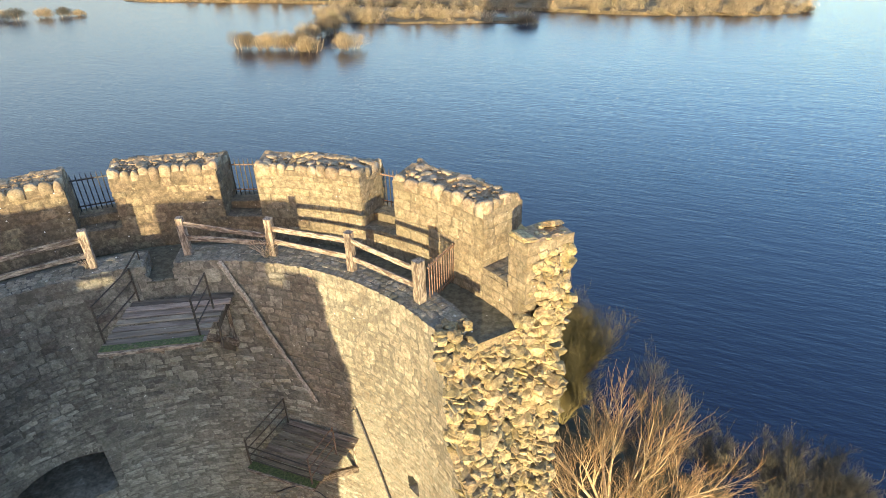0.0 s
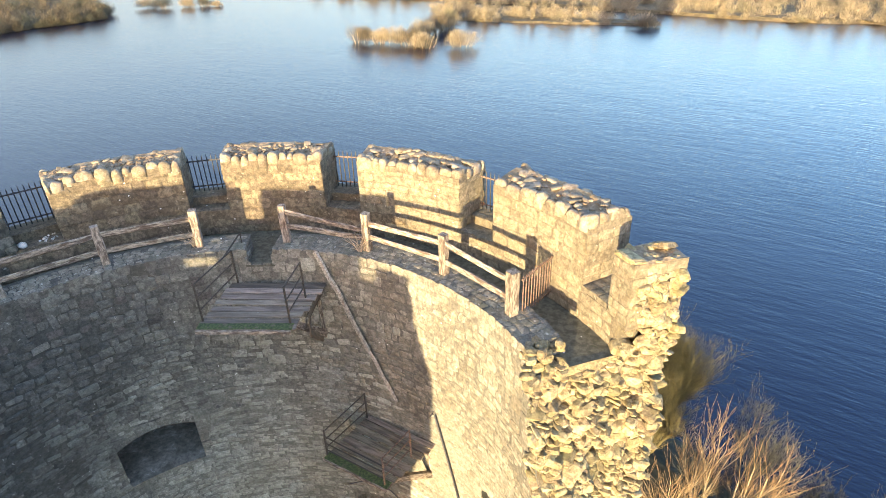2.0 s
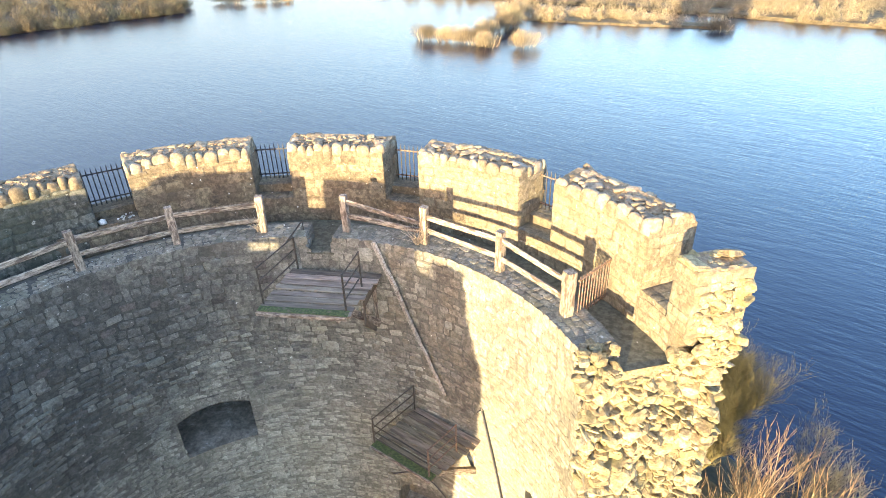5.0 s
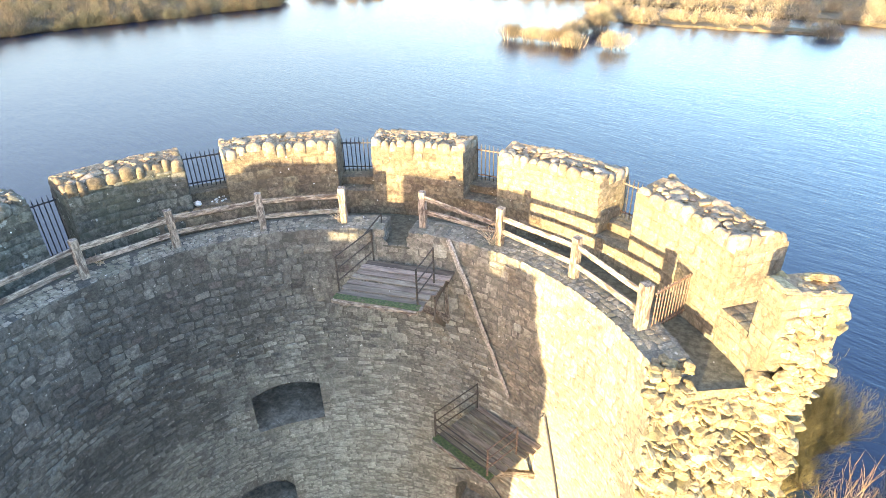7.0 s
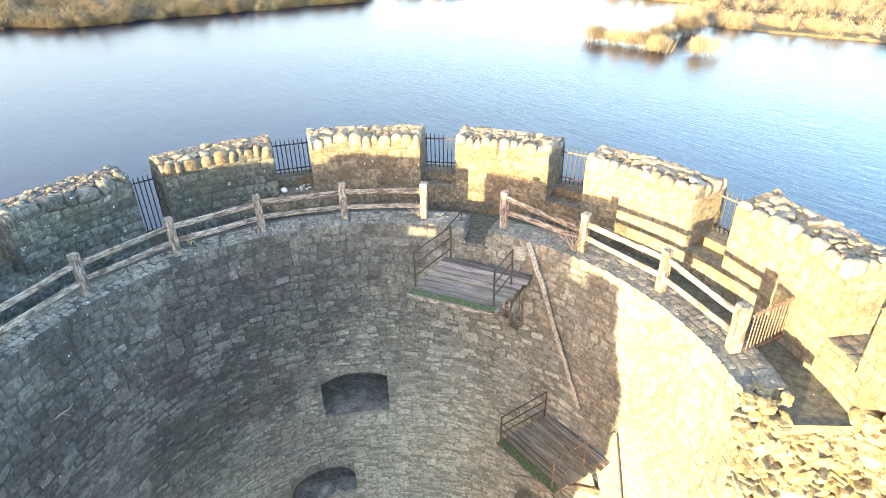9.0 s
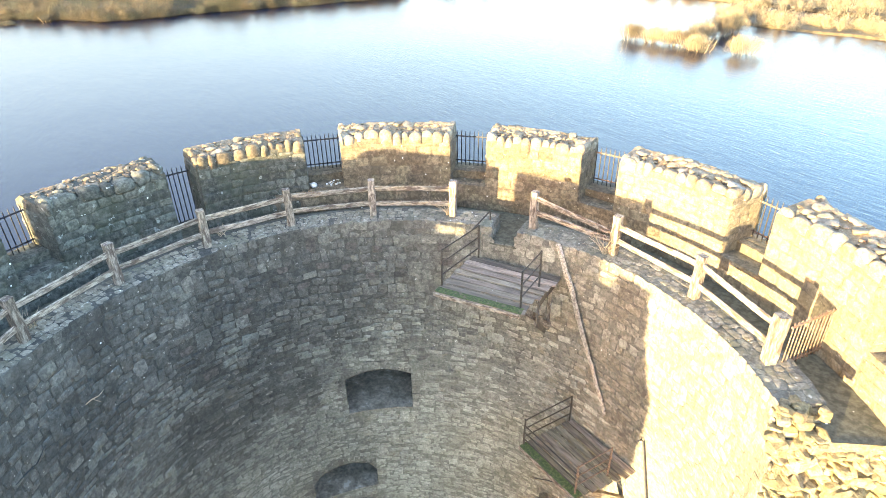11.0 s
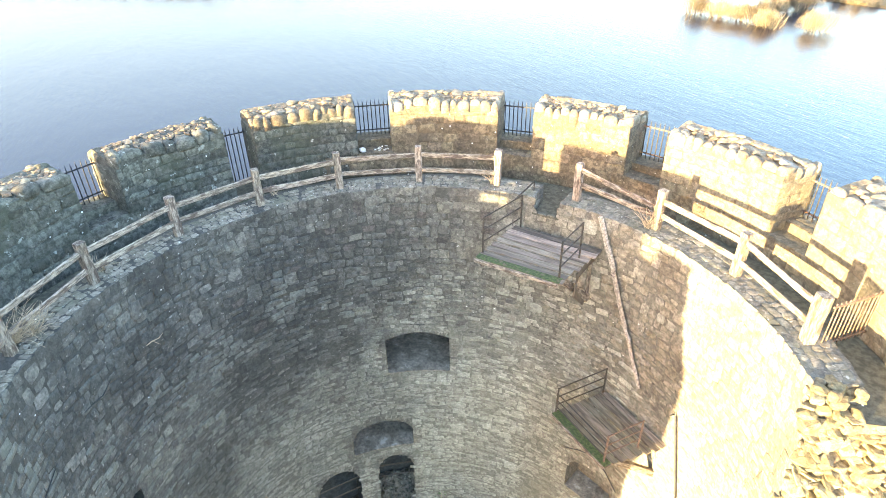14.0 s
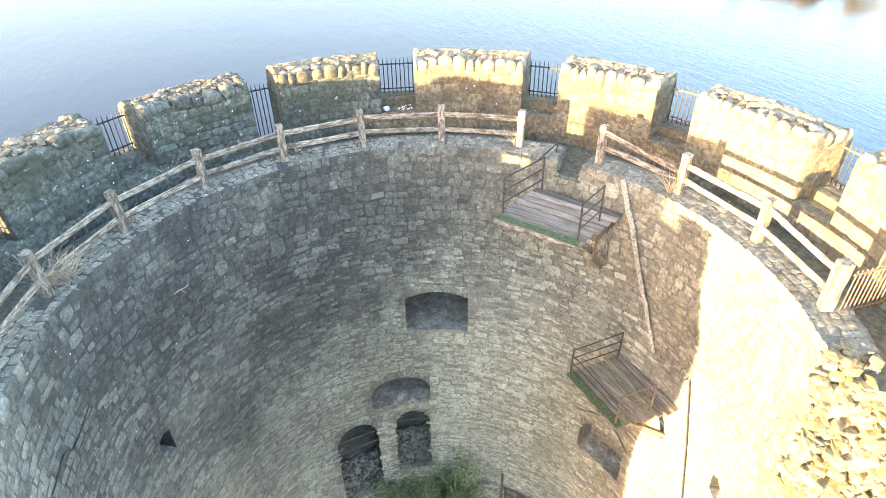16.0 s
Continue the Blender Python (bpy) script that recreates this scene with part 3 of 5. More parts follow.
# unseen scrub, added to keep the low sun off the bank shrubs
shade_outline = [(6, -66), (46, -66), (50, -54), (7, -56)]
wood("scrub_wood_south", shade_outline, M_SCRUB2, 90, 14, 262, "tall leafless scrub, unseen, added south of the tower to shade the bank", 11.5, 13.5, 800)


def islet_bush(x, y, r, h, seed, mat, label, stems=16):
    """Pale forked stems that fan out of the water into a rounded head of twigs."""
    g = random.Random(seed)
    t = thing("flooded_bush", (x, y, 0), label, "bush", "flooded bushes")
    verts, faces = [], []
    spray(verts, faces, g, x, y, 0.13 * h, r, h * 0.87, 4800, 0.05)
    child("crown", mesh_from("crown", verts, faces, mat), t)
    verts, faces = [], []
    spray(verts, faces, g, x + 0.1 * r, y, 0.05, r * 0.85, h * 0.28, 700, 0.06)
    child("low_growth", mesh_from("low_growth", verts, faces, M_SCRUB2), t)["kind"] = "stuff"
    for k in range(stems):
        a, f = g.uniform(0, 6.28), g.uniform(0.05, 0.5)
        p = Vector((x + math.cos(a) * r * f, y + math.sin(a) * r * f, -0.4))
        q = p + Vector((math.cos(a) * r * 0.32, math.sin(a) * r * 0.32, h * g.uniform(0.55, 0.8)))
        mid = p.lerp(q, 0.45) + Vector((g.uniform(-.4, .4), g.uniform(-.4, .4), 0))
        child("stem", tube_mesh("stem", [p, mid, q], [0.085, 0.06, 0.025], M_TWIG3 if k % 3 else M_BARK, 5), t)


for i, (x, y, r, h) in enumerate([(-41.5, 145, 4.8, 5.0), (-35.5, 143.5, 4.2, 4.6), (-31.0, 143, 4.2, 4.8), (-26.5, 141, 4.4, 4.9), (-23.0, 138, 4.2, 4.2), (-26, 151, 4.6, 5.6), (-24, 159, 4.8, 5.8), (-22, 167, 4.8, 6.0), (-14.3, 139.5, 5.0, 4.7), (31.5, 166.5, 4.6, 3.4)]):
    islet_bush(x, y, r, h, 40 + i, M_SCRUB if i % 3 else M_SCRUB2, "leafless golden willow bush standing in flood water")
for i, (x, y, r, h) in enumerate([(-143, 210, 6, 4.2), (-136.5, 209, 5.5, 4.4), (-128, 212, 4.5, 3.6), (-122, 214, 4.5, 3.4), (-117, 214, 3, 2.2), (113, 172, 2.0, 1.8), (-216, 72.5, 3.4, 1.6), (-211, 77.5, 2.6, 1.5), (-207, 87, 3.2, 2.6)]):
    islet_bush(x, y, r, h, 60 + i, M_SCRUB if i % 2 == 0 and i < 6 else M_TWIG3, "small grey-brown bush on a flooded islet", 10)


def tree(x, y, z, h, spread, seed, twig, label, stems=1, depth=6, lift=0.5, upright=0.25, min_r=0.008, kids=(3, 2, 2, 2, 2, 2), reach=0.42, open_=0.35, bole=0.0, bark=None):
    g = random.Random(seed)
    t = thing("tree", (x, y, z), label, "tree", "bare trees on the bank")
    thick, thin = ([], []), ([], [])

    def limb(p, q, r0, r1, store, sides):
        verts, faces = store
        u = (q - p).orthogonal().normalized()
        v = (q - p).normalized().cross(u)
        n = len(verts)
        for c, r in ((p, r0), (q, r1)):
            for k in range(sides):
                a = 2 * math.pi * k / sides
                verts.append(c + (u * math.cos(a) + v * math.sin(a)) * r)
        for k in range(sides):
            faces.append((n + k, n + (k + 1) % sides, n + sides + (k + 1) % sides, n + sides + k))

    def grow(p, way, length, r, level):
        steps = 3 if level < 3 else 2
        store, sides = (thick, 6) if level < 2 else (thin, 3) if level > 2 or not bole else (thick, 4)
        for i in range(steps):
            way = (way + Vector((g.uniform(-1, 1), g.uniform(-1, 1), g.uniform(-0.6, 1) + upright)) * (0.1 if bole else 0.16)).normalized()
            q = p + way * length / steps
            r1 = max(min_r * 0.6, r * 0.82)
            limb(p, q, r, r1, store, sides)
            p, r = q, r1
            if level < depth and (i > 0 or level > 0):
                for _ in range(kids[min(level, len(kids) - 1)]):
                    side = Vector((g.uniform(-1, 1), g.uniform(-1, 1), g.uniform(-0.2, 0.9) * lift + 0.15))
                    grow(p, (way * 0.75 + side.normalized() * g.uniform(0.5, 0.9) * spread).normalized(), length * g.uniform(0.5, 0.75), max(min_r, r * 0.6), level + 1 + (g.random() < 0.25))

    top = Vector((x, y, z - 0.3))
    if bole:
        limb(top, top + Vector((0.1, 0.05, bole * 0.5)), 0.24, 0.2, thick, 8)
        limb(top + Vector((0.1, 0.05, bole * 0.5)), top + Vector((0, 0.1, bole)), 0.2, 0.17, thick, 8)
        top = top + Vector((0, 0.1, bole))
    for s in range(stems):
        a = 2 * math.pi * (s + g.random()) / stems
        way = Vector((math.cos(a) * open_, math.sin(a) * open_, 1)).normalized() if stems > 1 else Vector((0.05, 0.03, 1))
        grow(top - way * 0.1, way, h * reach * g.uniform(0.8, 1.1), h * (0.019 if bole else 0.0107), 0)
    child("trunk", mesh_from("trunk", *thick, bark or twig, True), t, "bare trunk and limbs")
    child("crown", mesh_from("crown", *thin, twig), t, "fine leafless twigs")
    return len(thin[1])


tree(13.9, 11.4, 1.0, 5.6, 0.55, 8, M_TWIG, "bare tree with pale limbs and orange sunlit twigs", 13, 4, 0.6, 0.15, 0.007, (2, 2, 2, 1), 0.56, 0.95, 1.9, M_BARK)
tree(16.6, 11.6, 0.8, 4.4, 0.55, 31, M_TWIG, "small bare tree with orange twigs on the bank", 9, 4, 0.6, 0.2, 0.007, (2, 2, 2, 1), 0.5, 0.8, 1.0, M_BARK)
tree(13.8, 20.8, 0.8, 11.6, 0.85, 5, M_TWIG2, "bare willow with olive-green twigs by the lake", 13, 5, 0.7, 0.25, 0.004, (2, 2, 3, 2, 1), 0.26, 0.24)
tree(14.4, 22.4, 0.8, 10.8, 0.85, 9, M_TWIG2, "tall bare willow with olive-green twigs by the lake", 12, 5, 0.7, 0.25, 0.004, (2, 2, 3, 2, 1), 0.26, 0.24)
tree(13.2, 19.0, 0.8, 9.0, 0.85, 6, M_TWIG2, "low bare willow with olive-green twigs by the lake", 11, 5, 0.7, 0.35, 0.004, (2, 2, 3, 2, 1), 0.27, 0.16)
for k, (x, y, h) in enumerate([(23.4, 13.6, 5.8), (26.2, 10.0, 5.4), (19.6, 11.0, 5.0), (22.4, 11.6, 6.0), (25.2, 12.4, 5.6), (22.6, 8.2, 4.8), (16.6, 13.4, 5.2), (17.0, 9.4, 4.2), (20.6, 14.8, 5.4), (24.6, 11.4, 5.4), (19.4, 7.6, 4.2), (15.4, 16.4, 4.6)]):
    tree(x, y, 0.8, h, 1.0, 20 + k, M_TWIG3, "grey leafless shrub on the shaded bank", 7, 5, 0.6, 0.25, 0.006, (2, 2, 2, 2, 1), 0.36, 0.45)
tree(17.6, 15.8, 0.8, 7.0, 0.8, 10, M_TWIG3, "slim grey leafless tree on the bank", 5, 5, 0.6, 0.25, 0.006, (2, 2, 2, 2, 1), 0.4, 0.3)

# ---- tower wall ----
# openings: first and last angle, sill, springing and crown of the arch, depth
OPENINGS = [(122.7, 140.3, -7.50, -5.92, -5.67, 2.6), (134.3, 152.8, -11.45, -10.55, -9.95, 2.4), (152.0, 166.0, -16.9, -12.9, -12.05, 1.2),
            (134.7, 146.2, -15.9, -12.7, -12.0, 1.2), (210.0, 213.8, -6.40, -5.60, -5.50, 1.2), (71.3, 86.2, -11.5, -10.3, -9.75, 0.95),
            (41.3, 44.8, -6.75, -6.2, -6.05, 0.5), (114.4, 116.7, -16.97, -16.68, -16.66, 0.5), (124.4, 126.6, -17.1, -16.8, -16.78, 0.5), (131.4, 133.8, -17.15, -16.82, -16.8, 0.5), (141.3, 143.7, -17.15, -16.82, -16.8, 0.5)]
A_END, A_LAST = 36.0, 271.0


def south_edge(z):
    """The angle at which the far end of the wall stops, by height."""
    zs, angles = (-14.0, -10.7, -9.0, -7.5, -6.2, -5.0, -4.4, -3.5, -2.6, -1.8, -0.9, 0.0, 1.0), (269.5, 268.5, 267.8, 268.0, 269.2, 272.2, 273.1, 273.4, 273.9, 273.2, 271.7, 270.6, 270.4)
    return float(np.interp(z, zs, angles)) + 0.35 * noise.noise(Vector((z * 1.7, 3.0, 8.0)))


def broken_edge(z):
    """The angle at which the inner face is broken off, by height."""
    zs, angles = (-18.6, -8.0, -4.2, -3.0, -1.8, -0.7, 0.0), (13.0, 17.0, 21.5, 25.2, 26.5, 29.0, 32.5)
    return float(np.interp(z, zs, angles))


def end_angle(r, z):
    f = min(1.0, (r - R_IN) / 2.0)
    inner = broken_edge(z)
    return inner + (29.5 - inner) * f


def in_opening(a, z, pad=0.0):
    for a0, a1, zb, zs, zt, deep in OPENINGS:
        k = math.degrees(pad / R_IN)
        if a0 - k < a < a1 + k and zb - pad < z < zt + pad:
            return True
    return False


def tower_body():
    angles = sorted({A_END + i * 3.0 for i in range(int((A_LAST - A_END) / 3) - 1)} | {A_LAST} | {o[i] for o in OPENINGS for i in (0, 1)})
    heights = sorted({FOOT - 1.4, WALK} | {-0.5 * i for i in range(2, 37)} | {o[i] for o in OPENINGS for i in (2, 4)})
    bm = bmesh.new()
    grid = {(i, j): bm.verts.new(polar(R_IN, south_edge(z) if a == A_LAST else a, z)) for i, a in enumerate(angles) for j, z in enumerate(heights)}
    for i in range(len(angles) - 1):
        for j in range(len(heights) - 1):
            if not in_opening((angles[i] + angles[i + 1]) / 2, (heights[j] + heights[j + 1]) / 2):
                f = bm.faces.new((grid[i, j], grid[i, j + 1], grid[i + 1, j + 1], grid[i + 1, j]))
                f.material_index = 2 if heights[j + 1] < -4.4 + 0.8 * math.sin(i) else 0
    # broken end
    radii = [R_IN + (R_OUT - R_IN) * k / 8 for k in range(9)]
    last = [grid[0, j] for j in range(len(heights))]
    for f0 in (0.17, 0.34, 0.5, 0.67, 0.84):
        row = [bm.verts.new(polar(R_IN, A_END + (end_angle(R_IN, z) - A_END) * f0, z)) for z in heights]
        for j in range(len(heights) - 1):
            bm.faces.new((last[j], row[j], row[j + 1], last[j + 1])).material_index = 2 if heights[j + 1] < -4.4 else 0
        last = row
    for k, r in enumerate(radii):
        row = []
        for z in heights:
            row.append(bm.verts.new(polar(r, end_angle(r, z) + (1.6 if k else 0.0), z)))
        for j in range(len(heights) - 1):
            f = bm.faces.new((last[j], row[j], row[j + 1], last[j + 1]))
            f.material_index = 1 if k > 0 else 0
        last = row
    # outer face and walkway
    for a in [33.0] + [A_END + i * 6.0 for i in range(1, int((A_LAST - A_END) / 6))] + [A_LAST]:
        row = [bm.verts.new(polar(R_OUT, south_edge(z) if a == A_LAST else a, z)) for z in heights]
        for j in range(len(heights) - 1):
            bm.faces.new((last[j], row[j], row[j + 1], last[j + 1]))
        last = row
    for j in range(len(heights) - 1):
        bm.faces.new((last[j], grid[len(angles) - 1, j], grid[len(angles) - 1, j + 1], last[j + 1]))
    bmesh.ops.recalc_face_normals(bm, faces=bm.faces)
    wall = part("wall_tower", bm, M_MORTAR, None)
    wall.data.materials.append(M_TORN)
    wall.data.materials.append(M_MORTAR2)
    tagged(wall, "round ruined tower wall of grey-brown rubble stone", "wall", kind="structure")
    bm = bmesh.new()
    n = 90
    rows = [[bm.verts.new(polar(r, end_angle(r, WALK) + (A_LAST - end_angle(r, WALK)) * i / n, WALK)) for r in (R_IN, R_LEDGE, R_PAR, R_OUT)] for i in range(n + 1)]
    for p, q in zip(rows, rows[1:]):
        for i in range(3):
            bm.faces.new((p[i], p[i + 1], q[i + 1], q[i]))
    bmesh.ops.recalc_face_normals(bm, faces=bm.faces)
    tagged(part("floor_walkway", bm, M_WALKWAY, None), "mossy stone wall-walk behind the parapet", "walkway", kind="structure")
    return wall


wall = tower_body()


def opening(a0, a1, zb, zs, zt, deep, mat):
    """The hollow of an arched opening, with its spandrels."""
    n = 10
    bm = bmesh.new()
    arch = [(a0 + (a1 - a0) * i / n, zs + (zt - zs) * math.sqrt(max(0.0, 1 - (2 * i / n - 1) ** 2)) if zt - zs > 0.4 else zs + (zt - zs) * (1 - (2 * i / n - 1) ** 2)) for i in range(n + 1)]
    outline = [(a0, zb)] + arch + [(a1, zb)]
    f = [bm.verts.new(polar(R_IN, a, z)) for a, z in outline]
    b = [bm.verts.new(polar(R_IN + deep, a, z)) for a, z in outline]
    m = len(outline)
    for i in range(m - 1):
        bm.faces.new((f[i], f[i + 1], b[i + 1], b[i]))
    bm.faces.new(b)
    bmesh.ops.recalc_face_normals(bm, faces=bm.faces)
    # the recess carries its shade in a dark colour; one arch keeps mortar
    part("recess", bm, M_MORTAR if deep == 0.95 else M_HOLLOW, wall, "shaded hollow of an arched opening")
    bm = bmesh.new()
    top = [bm.verts.new(polar(R_IN - 0.01, a, zt)) for a, z in arch]
    low = [bm.verts.new(polar(R_IN - 0.01, a, z)) for a, z in arch]
    for i in range(n):
        bm.faces.new((low[i], low[i + 1], top[i + 1], top[i]))
    part("spandrel", bm, M_MORTAR, wall)
    bm = bmesh.new()
    ring_box(bm, R_IN - 0.004, R_IN + deep, a0, a1, zb - 0.02, zb + 0.006, 3.0)
    bmesh.ops.recalc_face_normals(bm, faces=bm.faces)
    part("sill", bm, mat, wall, "dark damp floor of the opening")
    # arch stones and jambs
    placed = []
    count = max(5, round((a1 - a0) * radians(1) * R_IN / 0.2))
    for i in range(count):
        f0 = (i + 0.5) / count
        a = a0 + (a1 - a0) * f0
        x = 2 * f0 - 1
        z = zs + (zt - zs) * (math.sqrt(max(0, 1 - x * x)) if zt - zs > 0.4 else 1 - x * x)
        placed.append((on_wall(R_IN + 0.008, a, z + 0.17, 0.185, 0.02, 0.33, x * 0.35), rng.randrange(16)))
    z = zb
    while z < zs:
        h = rng.uniform(0.16, 0.3)
        for a, s in ((a0, -1), (a1, 1)):
            w = rng.uniform(0.2, 0.4)
            placed.append((on_wall(R_IN + 0.008, a + s * math.degrees((w / 2 + 0.004) / R_IN), z + h / 2, w * 1.0, 0.018, h * 0.93), rng.randrange(16)))
        z += h
    lay(wall, placed, SLABS, M_WALL, "arch_stone", len(placed))


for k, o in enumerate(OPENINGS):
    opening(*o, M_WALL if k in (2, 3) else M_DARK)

# a bank of fallen rubble and iron bars in the two tall lower openings
for a0, a1, zb, zs, zt, deep in OPENINGS[2:4]:
    def bank_at(f, a):
        return zb + 0.1 + 1.35 * min(1.0, f * 1.25) + 0.18 * noise.noise(Vector((a * 0.5, f * 5.0, 3.0)))
    bm = bmesh.new()
    grid = [[bm.verts.new(polar(R_IN + 0.12 + f * (deep - 0.14), a, bank_at(f, a))) for f in (0.0, 0.2, 0.4, 0.6, 0.8, 1.0)] for a in np.linspace(a0 + 0.05, a1 - 0.05, 9)]
    for p, q in zip(grid, grid[1:]):
        for k in range(5):
            bm.faces.new((p[k], p[k + 1], q[k + 1], q[k]))
    for p, q in zip(grid, grid[1:]):
        low = [bm.verts.new((v.co.x, v.co.y, RIM + zb)) for v in (p[0], q[0])]
        bm.faces.new((low[0], p[0], q[0], low[1]))
    bmesh.ops.recalc_face_normals(bm, faces=bm.faces)
    part("rubble_bank", bm, M_MORTAR, wall, "bank of earth and rubble in the opening")
    heap = []
    for _ in range(200):
        f, a = rng.random(), rng.uniform(a0 + 0.5, a1 - 0.5)
        k = rng.uniform(0.07, 0.17)
        heap.append((Matrix.Translation(polar(R_IN + 0.14 + f * (deep - 0.25), a, bank_at(f, a) + 0.02)) @ Euler((rng.uniform(-0.6, 0.6), rng.uniform(-0.6, 0.6), rng.uniform(0, 3))).to_matrix().to_4x4() @ Matrix.Diagonal((k * 1.2, k, k * 0.7, 1)), rng.randrange(14)))
    # grey-green stone, darker than the wall to paint the opening's shade
    lay(wall, heap, ROCKS, M_MOSSY, "rubble_stone", len(heap), "", False)
    for z in (zs + 0.05, zs - 0.6):
        beam("iron_bar", polar(R_IN + 0.1, a0, z), polar(R_IN + 0.1, a1, z + 0.05), 0.04, 0.07, M_RAIL, wall, "dark iron bar across the opening")

# face stones of the round wall
NOTCH = (96.3, 102.6)  # the way through the ledge to the upper platform


PALE_STONES = [(89.0, -0.48, 0.42, 0.42), (95.0, -12.5, 0.6, 0.4), (140.5, -3.4, 0.5, 0.26), (120.0, -9.2, 0.55, 0.3), (109.0, -8.4, 0.5, 0.26)]
DARK_STONES = [(143.9, -0.6, 0.28, 0.5), (141.9, -1.33, 0.4, 0.22), (134.9, -0.8, 0.35, 0.26), (128.9, -0.97, 0.3, 0.22), (124.1, -1.9, 0.42, 0.25), (131.1, -1.9, 0.3, 0.2),
               (171.3, -3.74, 0.5, 0.3), (136.5, -1.5, 0.3, 0.2), (147.0, -1.9, 0.4, 0.2), (113.5, -0.9, 0.36, 0.3), (113.0, -1.4, 0.4, 0.26), (151.0, -1.2, 0.3, 0.2), (160.0, -2.2, 0.35, 0.22), (175.0, -2.6, 0.4, 0.24)]


def face_stones():
    placed = []
    dark = [(on_wall(R_IN + 0.004, a, z, w, 0.014, h, rng.uniform(-0.1, 0.1)), rng.randrange(16)) for a, z, w, h in DARK_STONES]
    lay(wall, dark, STONES, M_BASALT, "dark_stone", len(dark))
    pale = [(on_wall(R_IN + 0.004, a, z, w, 0.045, h, rng.uniform(-0.05, 0.05)), rng.randrange(16)) for a, z, w, h in PALE_STONES]
    lay(wall, pale, STONES, M_WALL2, "pale_stone", len(pale))
    z = -0.01
    while z > -18.6:
        h = rng.uniform(0.18, 0.32) if z > -2.6 else rng.uniform(0.12, 0.24) if z > -4.5 else rng.uniform(0.08, 0.17)
        a = broken_edge(z - h / 2) + rng.uniform(0.3, 2)
        while a < 224:
            w = rng.uniform(0.2, 0.5) if z > -2.6 else rng.uniform(0.2, 0.62)
            da = math.degrees(w / R_IN)
            mid, zm = a + da / 2, z - h / 2
            a += da
            if in_opening(mid, zm, 0.12) or (NOTCH[0] < mid < NOTCH[1] and zm > WALK):
                continue
            if rng.random() < 0.03 or any(abs(mid - sa) * radians(R_IN) < (w + sw) * 0.42 and abs(zm - sz) < (h + sh) * 0.42 for sa, sz, sw, sh in PALE_STONES + DARK_STONES):
                continue
            k = rng.uniform(0.7, 1.15) if rng.random() > 0.1 else rng.uniform(1.4, 1.9)
            if z > -0.1:
                k = rng.uniform(0.9, 1.02)
            wave = (0.0 if z > -0.1 else 0.12) * noise.noise(Vector((mid * 0.12, zm * 0.7, 2.0)))
            placed.append((on_wall(R_IN + 0.006, mid, zm + wave + rng.uniform(-0.04, 0.04) * (z < -0.1), w * rng.uniform(0.8, 1.06), (rng.uniform(0.01, 0.028) if z > -4.5 else rng.uniform(0.006, 0.02)) * (0.9 if mid < 62 else 1.0) + 0.006 * (k > 1.3), h * k, rng.uniform(-0.16, 0.16) * (0.3 if z > -0.1 else 1.0)), rng.randrange(16)))
        z -= h
    # pieces of their own: the top courses beside the stair platforms
    placed.sort(key=lambda p: 0 if (p[0].translation.z > RIM - 3.0 and 0 < p[0].translation.y and p[0].translation.x > -3.5) else 1)
    high, low, slate, tan = [], [], [], []
    for p in placed:
        spot = p[0].translation
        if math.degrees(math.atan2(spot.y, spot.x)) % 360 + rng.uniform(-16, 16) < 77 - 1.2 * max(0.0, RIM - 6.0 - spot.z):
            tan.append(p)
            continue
        if spot.x < -2.0 and spot.z > RIM - 7.0 and rng.random() < 0.1:
            slate.append(p)
            continue
        depth = RIM - p[0].translation.z + 2.5 * noise.noise(p[0].translation * 0.35)
        (low if rng.random() < (depth - 2.5) / 6.0 else high).append(p)
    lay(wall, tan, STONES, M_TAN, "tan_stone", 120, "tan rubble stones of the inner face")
    lay(wall, slate, STONES, M_SLATE, "dark_stone", 60, "scattered dark stones of the inner face")
    # the face goes on southwards
    g = random.Random(77)
    z = -0.01
    while z > -12.0:
        h = g.uniform(0.17, 0.28) if z > -3.0 else g.uniform(0.1, 0.2)
        a = 224.0 + g.uniform(0, 1.5)
        while a < 262:
            w = g.uniform(0.18, 0.5)
            da = math.degrees(w / R_IN)
            m = on_wall(R_IN + 0.006, a + da / 2, z - h / 2 + g.uniform(-0.04, 0.04) * (z < -0.1), w * g.uniform(0.8, 1.04), g.uniform(0.01, 0.028), h * g.uniform(0.75, 1.1), g.uniform(-0.14, 0.14))
            a += da
            if g.random() > 0.05:
                (low if g.random() < 0.25 - z / 9.0 else high).append((m, g.randrange(16)))
        z -= h
    lay(wall, high, STONES, M_WALL, "stone", 180, "squared rubble stones of the upper inner face")
    lay(wall, low, SLABS, M_WALL2, "slab", 0, "thin pale slabs of the lower inner face")
    # an open bed joint that runs along one course
    for spans in (((206.6, -2.1), (209.2, -2.27), (211.4, -2.22), (214.1, -2.17)), ((223.7, -2.35), (227.0, -2.47), (230.0, -2.54), (232.5, -2.52), (234.2, -2.28), (236.8, -2.28), (240.2, -2.29), (243.0, -2.24))):
        child("open_joint", tube_mesh("open_joint", [polar(R_IN - 0.03, a, h) for a, h in spans], [0.008] + [0.014] * (len(spans) - 2) + [0.008], M_HOLLOW, 5), wall, "dark open joint between two courses")


